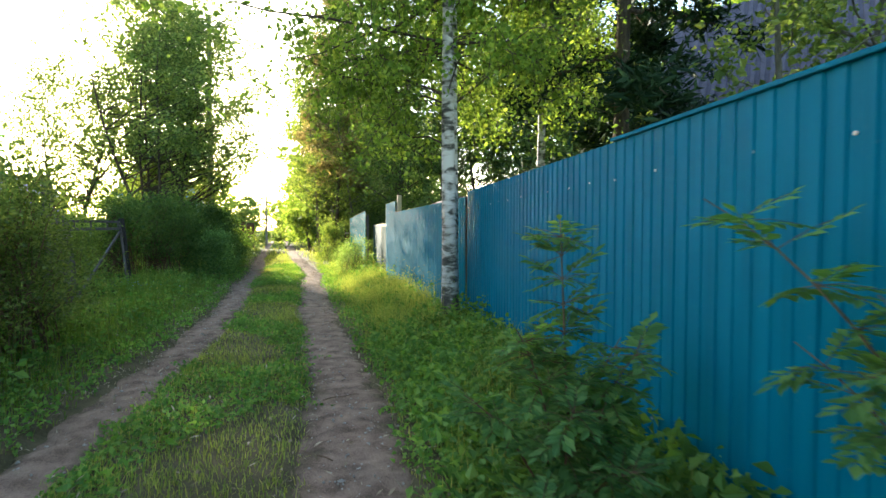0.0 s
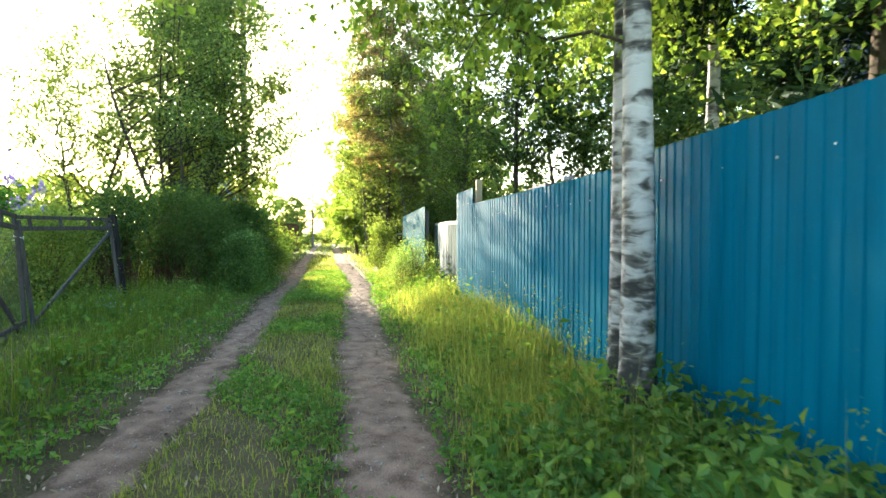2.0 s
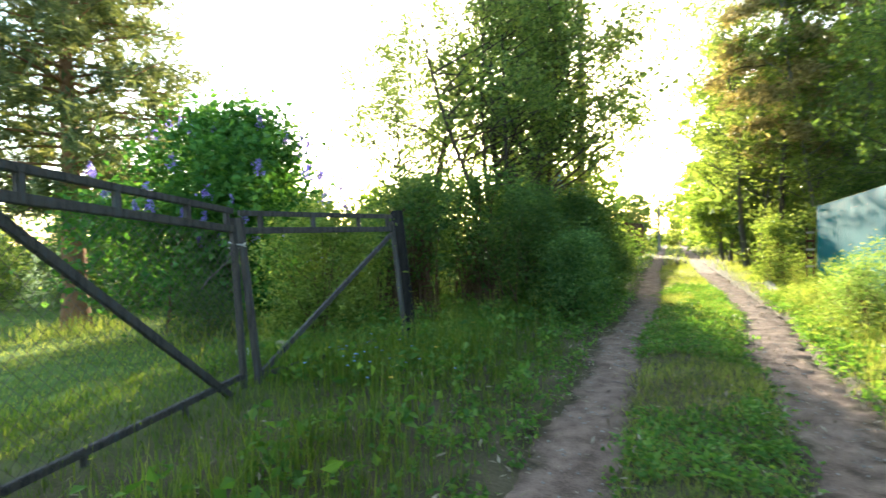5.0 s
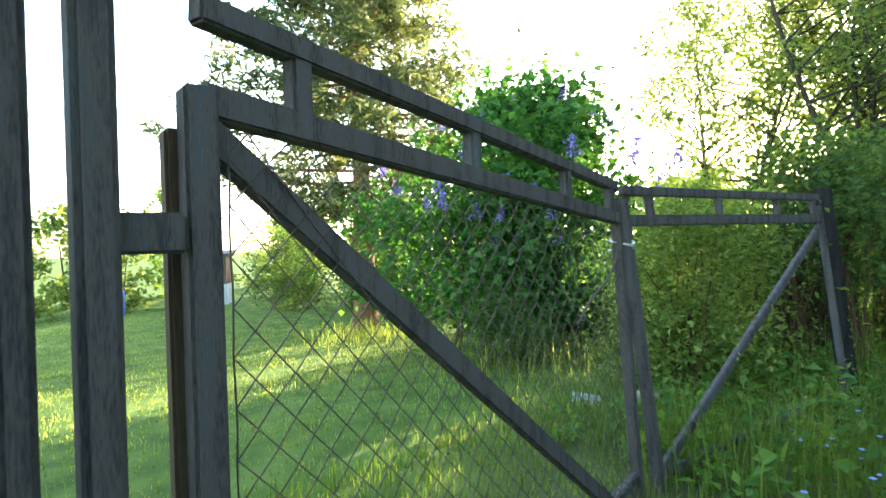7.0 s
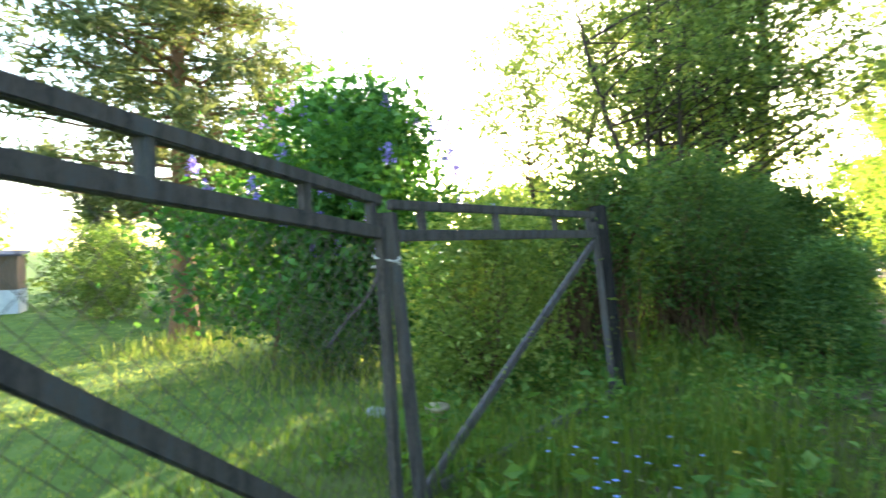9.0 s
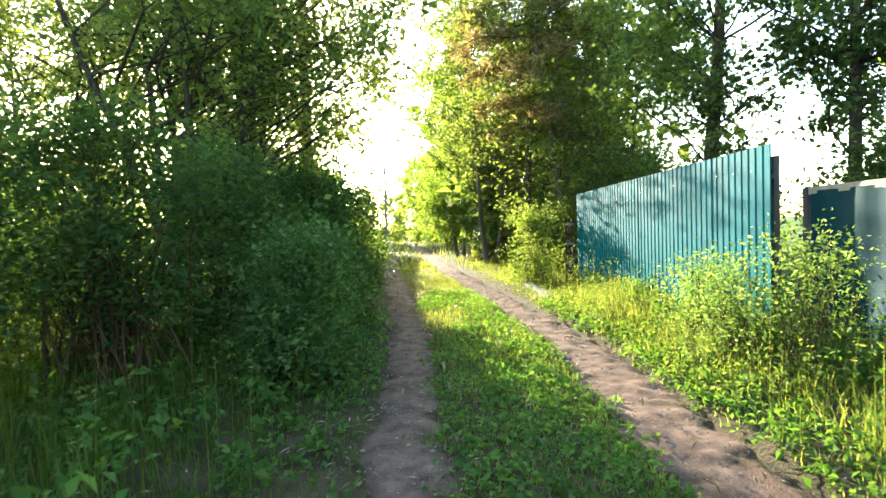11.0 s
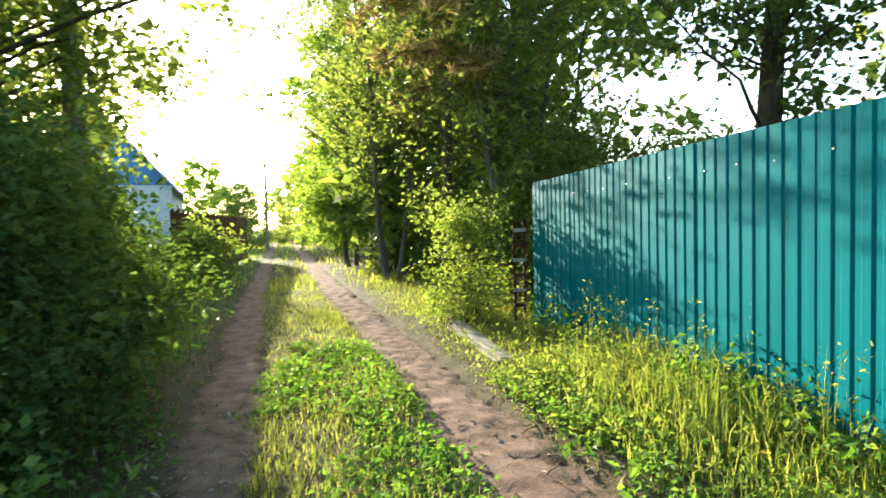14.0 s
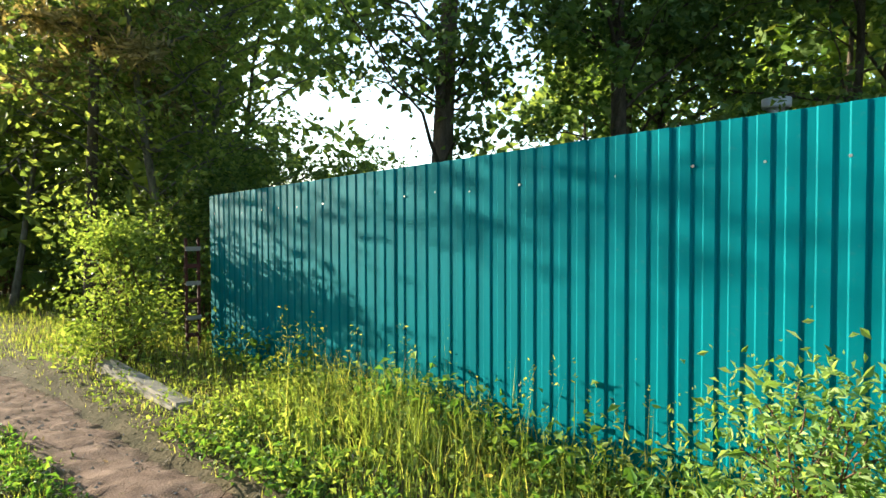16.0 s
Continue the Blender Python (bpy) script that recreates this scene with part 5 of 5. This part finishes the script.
weeds("hedge_weeds", "shady broad-leaved weeds under the hedge and gate", 3000, -4.6, -1.4, 1.0, 24, lambda x, y: (x < left_rut(y) - 0.6) * np.clip((left_rut(y) - x - 0.4) * 0.7, 0, 1) * ~((x < -2.4) & (y > 8.6) & (y < 12.2)), lambda x, y: (0.08 + 0.3 * RNG.random(len(x))), 0.07, L_WEED)
weeds("rut_edge_weeds", "small dark creeping leaves along the wheel track", 5200, 0.2, 2.2, 1.0, 22, lambda x, y: (x > right_rut(y) + 0.33) * (x < right_rut(y) + 1.05) * (0.3 + 0.7 * patchy(x, y, 1.2)), lambda x, y: 0.03 + 0.13 * RNG.random(len(x)), 0.045, L_WEED)
weeds("left_edge_weeds", "small dark creeping leaves along the shady wheel track", 3600, -3.0, -0.8, 1.0, 22, lambda x, y: (x < left_rut(y) - 0.3) * (x > left_rut(y) - 1.0) * (0.3 + 0.7 * patchy(x, y, 1.2)), lambda x, y: 0.03 + 0.12 * RNG.random(len(x)), 0.045, L_WEED)
x, y = sow(24000, -3.2, 2.6, 1.0, 28, lambda x, y: np.where(np.minimum(np.abs(np.abs(x - right_rut(y)) - 0.36), np.abs(np.abs(x - left_rut(y)) - 0.3)) < 0.14, 1.0, 0.3))
c = np.stack([x, y, ground_z(x, y) + 0.03], 1)
on = ~off_track(x, y)
c[on, 2] = 0.016
v, f = leaves(c, 0.042, 0.28, 3.0, 0.0, 0.6, 0.05)
stuff("dry_litter", "dry leaves and straw scattered on the ground", "litter", v, f, L_LITTER)


def pebbles():
    n = 3500
    side = RNG.random(n) < 0.5
    y = RNG.uniform(1, 26, n)
    x = np.where(side, right_rut(y), left_rut(y)) + RNG.normal(size=n) * 0.2
    r = np.abs(RNG.normal(size=n)) * 0.006 + 0.004
    base = np.array([(1, 0, 0), (-1, 0, 0), (0, 1, 0), (0, -1, 0), (0, 0, 0.7), (0, 0, -0.7)], float)
    v = np.stack([x, y, np.full(n, 0.006)], 1)[:, None] + base[None] * r[:, None, None] * RNG.uniform(0.6, 1.3, (n, 1, 3))
    tri = np.array([(0, 2, 4), (2, 1, 4), (1, 3, 4), (3, 0, 4), (2, 0, 5), (1, 2, 5), (3, 1, 5), (0, 3, 5)])
    stuff("gravel", "small grey and brown pebbles in the wheel tracks", "gravel", v.reshape(-1, 3), (np.arange(n)[:, None, None] * 6 + tri[None]).reshape(-1, 3), M_STONE)


pebbles()


# ---- small things ----
def sprinkle(name, label, category, spots, petal, mat, stalk):
    """Small flowers: a ring of petals on a stalk."""
    for x, y, h in spots:
        z = float(ground_z(x, y))
        root = empty(name, pose(x, y, z), label, category, name)
        v, f = tube([(0, 0, 0), (0.01, 0, h * 0.6), (0.0, 0.01, h)], [0.002] * 3, 4)
        hold("stalk", raw_mesh("stalk", v, f, stalk), root)
        a = np.linspace(0, 2 * np.pi, 9, endpoint=False)
        ring = np.stack([np.cos(a), np.sin(a), 0.3 + 0 * a], 1) * petal
        v = np.concatenate([[(0, 0, h - 0.002)], ring + (0, 0, h)])
        k = np.arange(9)
        hold("blossom", raw_mesh("blossom", v, np.stack([0 * k, k + 1, (k + 1) % 9 + 1], 1), mat), root)


rs = np.random.default_rng(3)
sprinkle("dandelion", "yellow dandelion in the verge grass", "flower", [(1.25, 18.35, 0.5), (1.1, 19.4, 0.3), (-2.5, 13.2, 0.25), (-2.7, 14.5, 0.3), (-2.3, 12.1, 0.25), (1.5, 15.2, 0.5), (1.35, 15.9, 0.45), (1.6, 14.6, 0.5)], 0.02, L_FLOWER_Y, L_WEED)
sprinkle("forget_me_not", "small blue forget-me-not by the gate", "flower", [(-2.75 + rs.normal() * 0.22, 12.55 + rs.normal() * 0.3, 0.2 + rs.random() * 0.15) for _ in range(28)], 0.013, L_FLOWER_B, L_WEED)
pipe = empty("vent_pipe", pose(6.27, 19.67, 0), "grey-green capped vent pipe behind the teal fence", "pipe")
v, f = tube([(0, 0, 0), (0, 0, 1.5), (0, 0, 2.93)], [0.085] * 3, 16)
hold("tube", raw_mesh("tube", v, f, M_GREYWALL, True), pipe)
v, f = tube([(0, 0, 2.9), (0, 0, 2.92), (0, 0, 3.01), (0, 0, 3.012)], [0.13, 0.15, 0.15, 0.0], 16)
hold("cap", raw_mesh("cap", v, f, M_GREYWALL), pipe)
hut = empty("garden_house", pose(-18.5, 29.0, -0.9, 0, 0, 35), "small pale garden house behind the shrubs", "house", "garden")
part("wall", box_bm(3.2, 2.6, 2.5, 0.01, (0, 0, 1.25)), M_GREYWALL, hut)
part("roof", beam_bm((0, -1.6, 2.55), (0, 1.6, 2.8), 3.7, 0.1), M_ROOF, hut)
box = empty("plastic_crate", pose(-5.1, 13.35, float(ground_z(-5.1, 13.35)) + 0.02, 0, 4, 30), "faded pale blue plastic crate in the grass", "crate", "garden")
part("body", box_bm(0.26, 0.12, 0.07, 0.02, (0, 0, 0.04)), M_GREYWALL, box)
pot = empty("clay_pot", pose(-4.5, 13.3, float(ground_z(-4.5, 13.3))), "pale clay pot in the grass behind the gate", "pot", "garden")
v, f = tube([(0, 0, 0), (0, 0, 0.001), (0, 0, 0.13), (0, 0, 0.135), (0, 0, 0.16), (0, 0, 0.161)], [0.0, 0.06, 0.08, 0.09, 0.09, 0.0], 16)
hold("vessel", raw_mesh("vessel", v, f, M_WOOD_PALE, True), pot)


def twigs_on_track():
    for k in range(26):
        y = rs.uniform(2, 22)
        x = float(right_rut(y)) + rs.normal() * 0.35
        p = wander((0, 0, 0.008), (rs.normal(), rs.normal(), 0), rs.uniform(0.12, 0.4), 6, 0.25)
        p[:, 2] = 0.008 + 0.012 * np.abs(np.sin(np.arange(7)))
        v, f = tube(p, np.linspace(0.005, 0.002, 7), 5)
        ob = hold("twig", raw_mesh("twig", v, f, M_STEM, True), m=pose(x, y, 0.006))
        tagged(ob, "thin dry brown twig lying on the track", "twig", "twigs")


twigs_on_track()

lean_to = empty("garden_shed", pose(5.5, 15.6, 0, 0, 0, 4), "low dark shed with a flat sheet roof behind the fence", "shed", "sheds")
part("wall", box_bm(2.8, 2.2, 2.15, 0.01, (0, 0, 1.075)), M_LOGWALL, lean_to)
part("roof", beam_bm((0, -1.3, 2.3), (0, 1.3, 2.18), 3.2, 0.06), M_ROOF, lean_to)
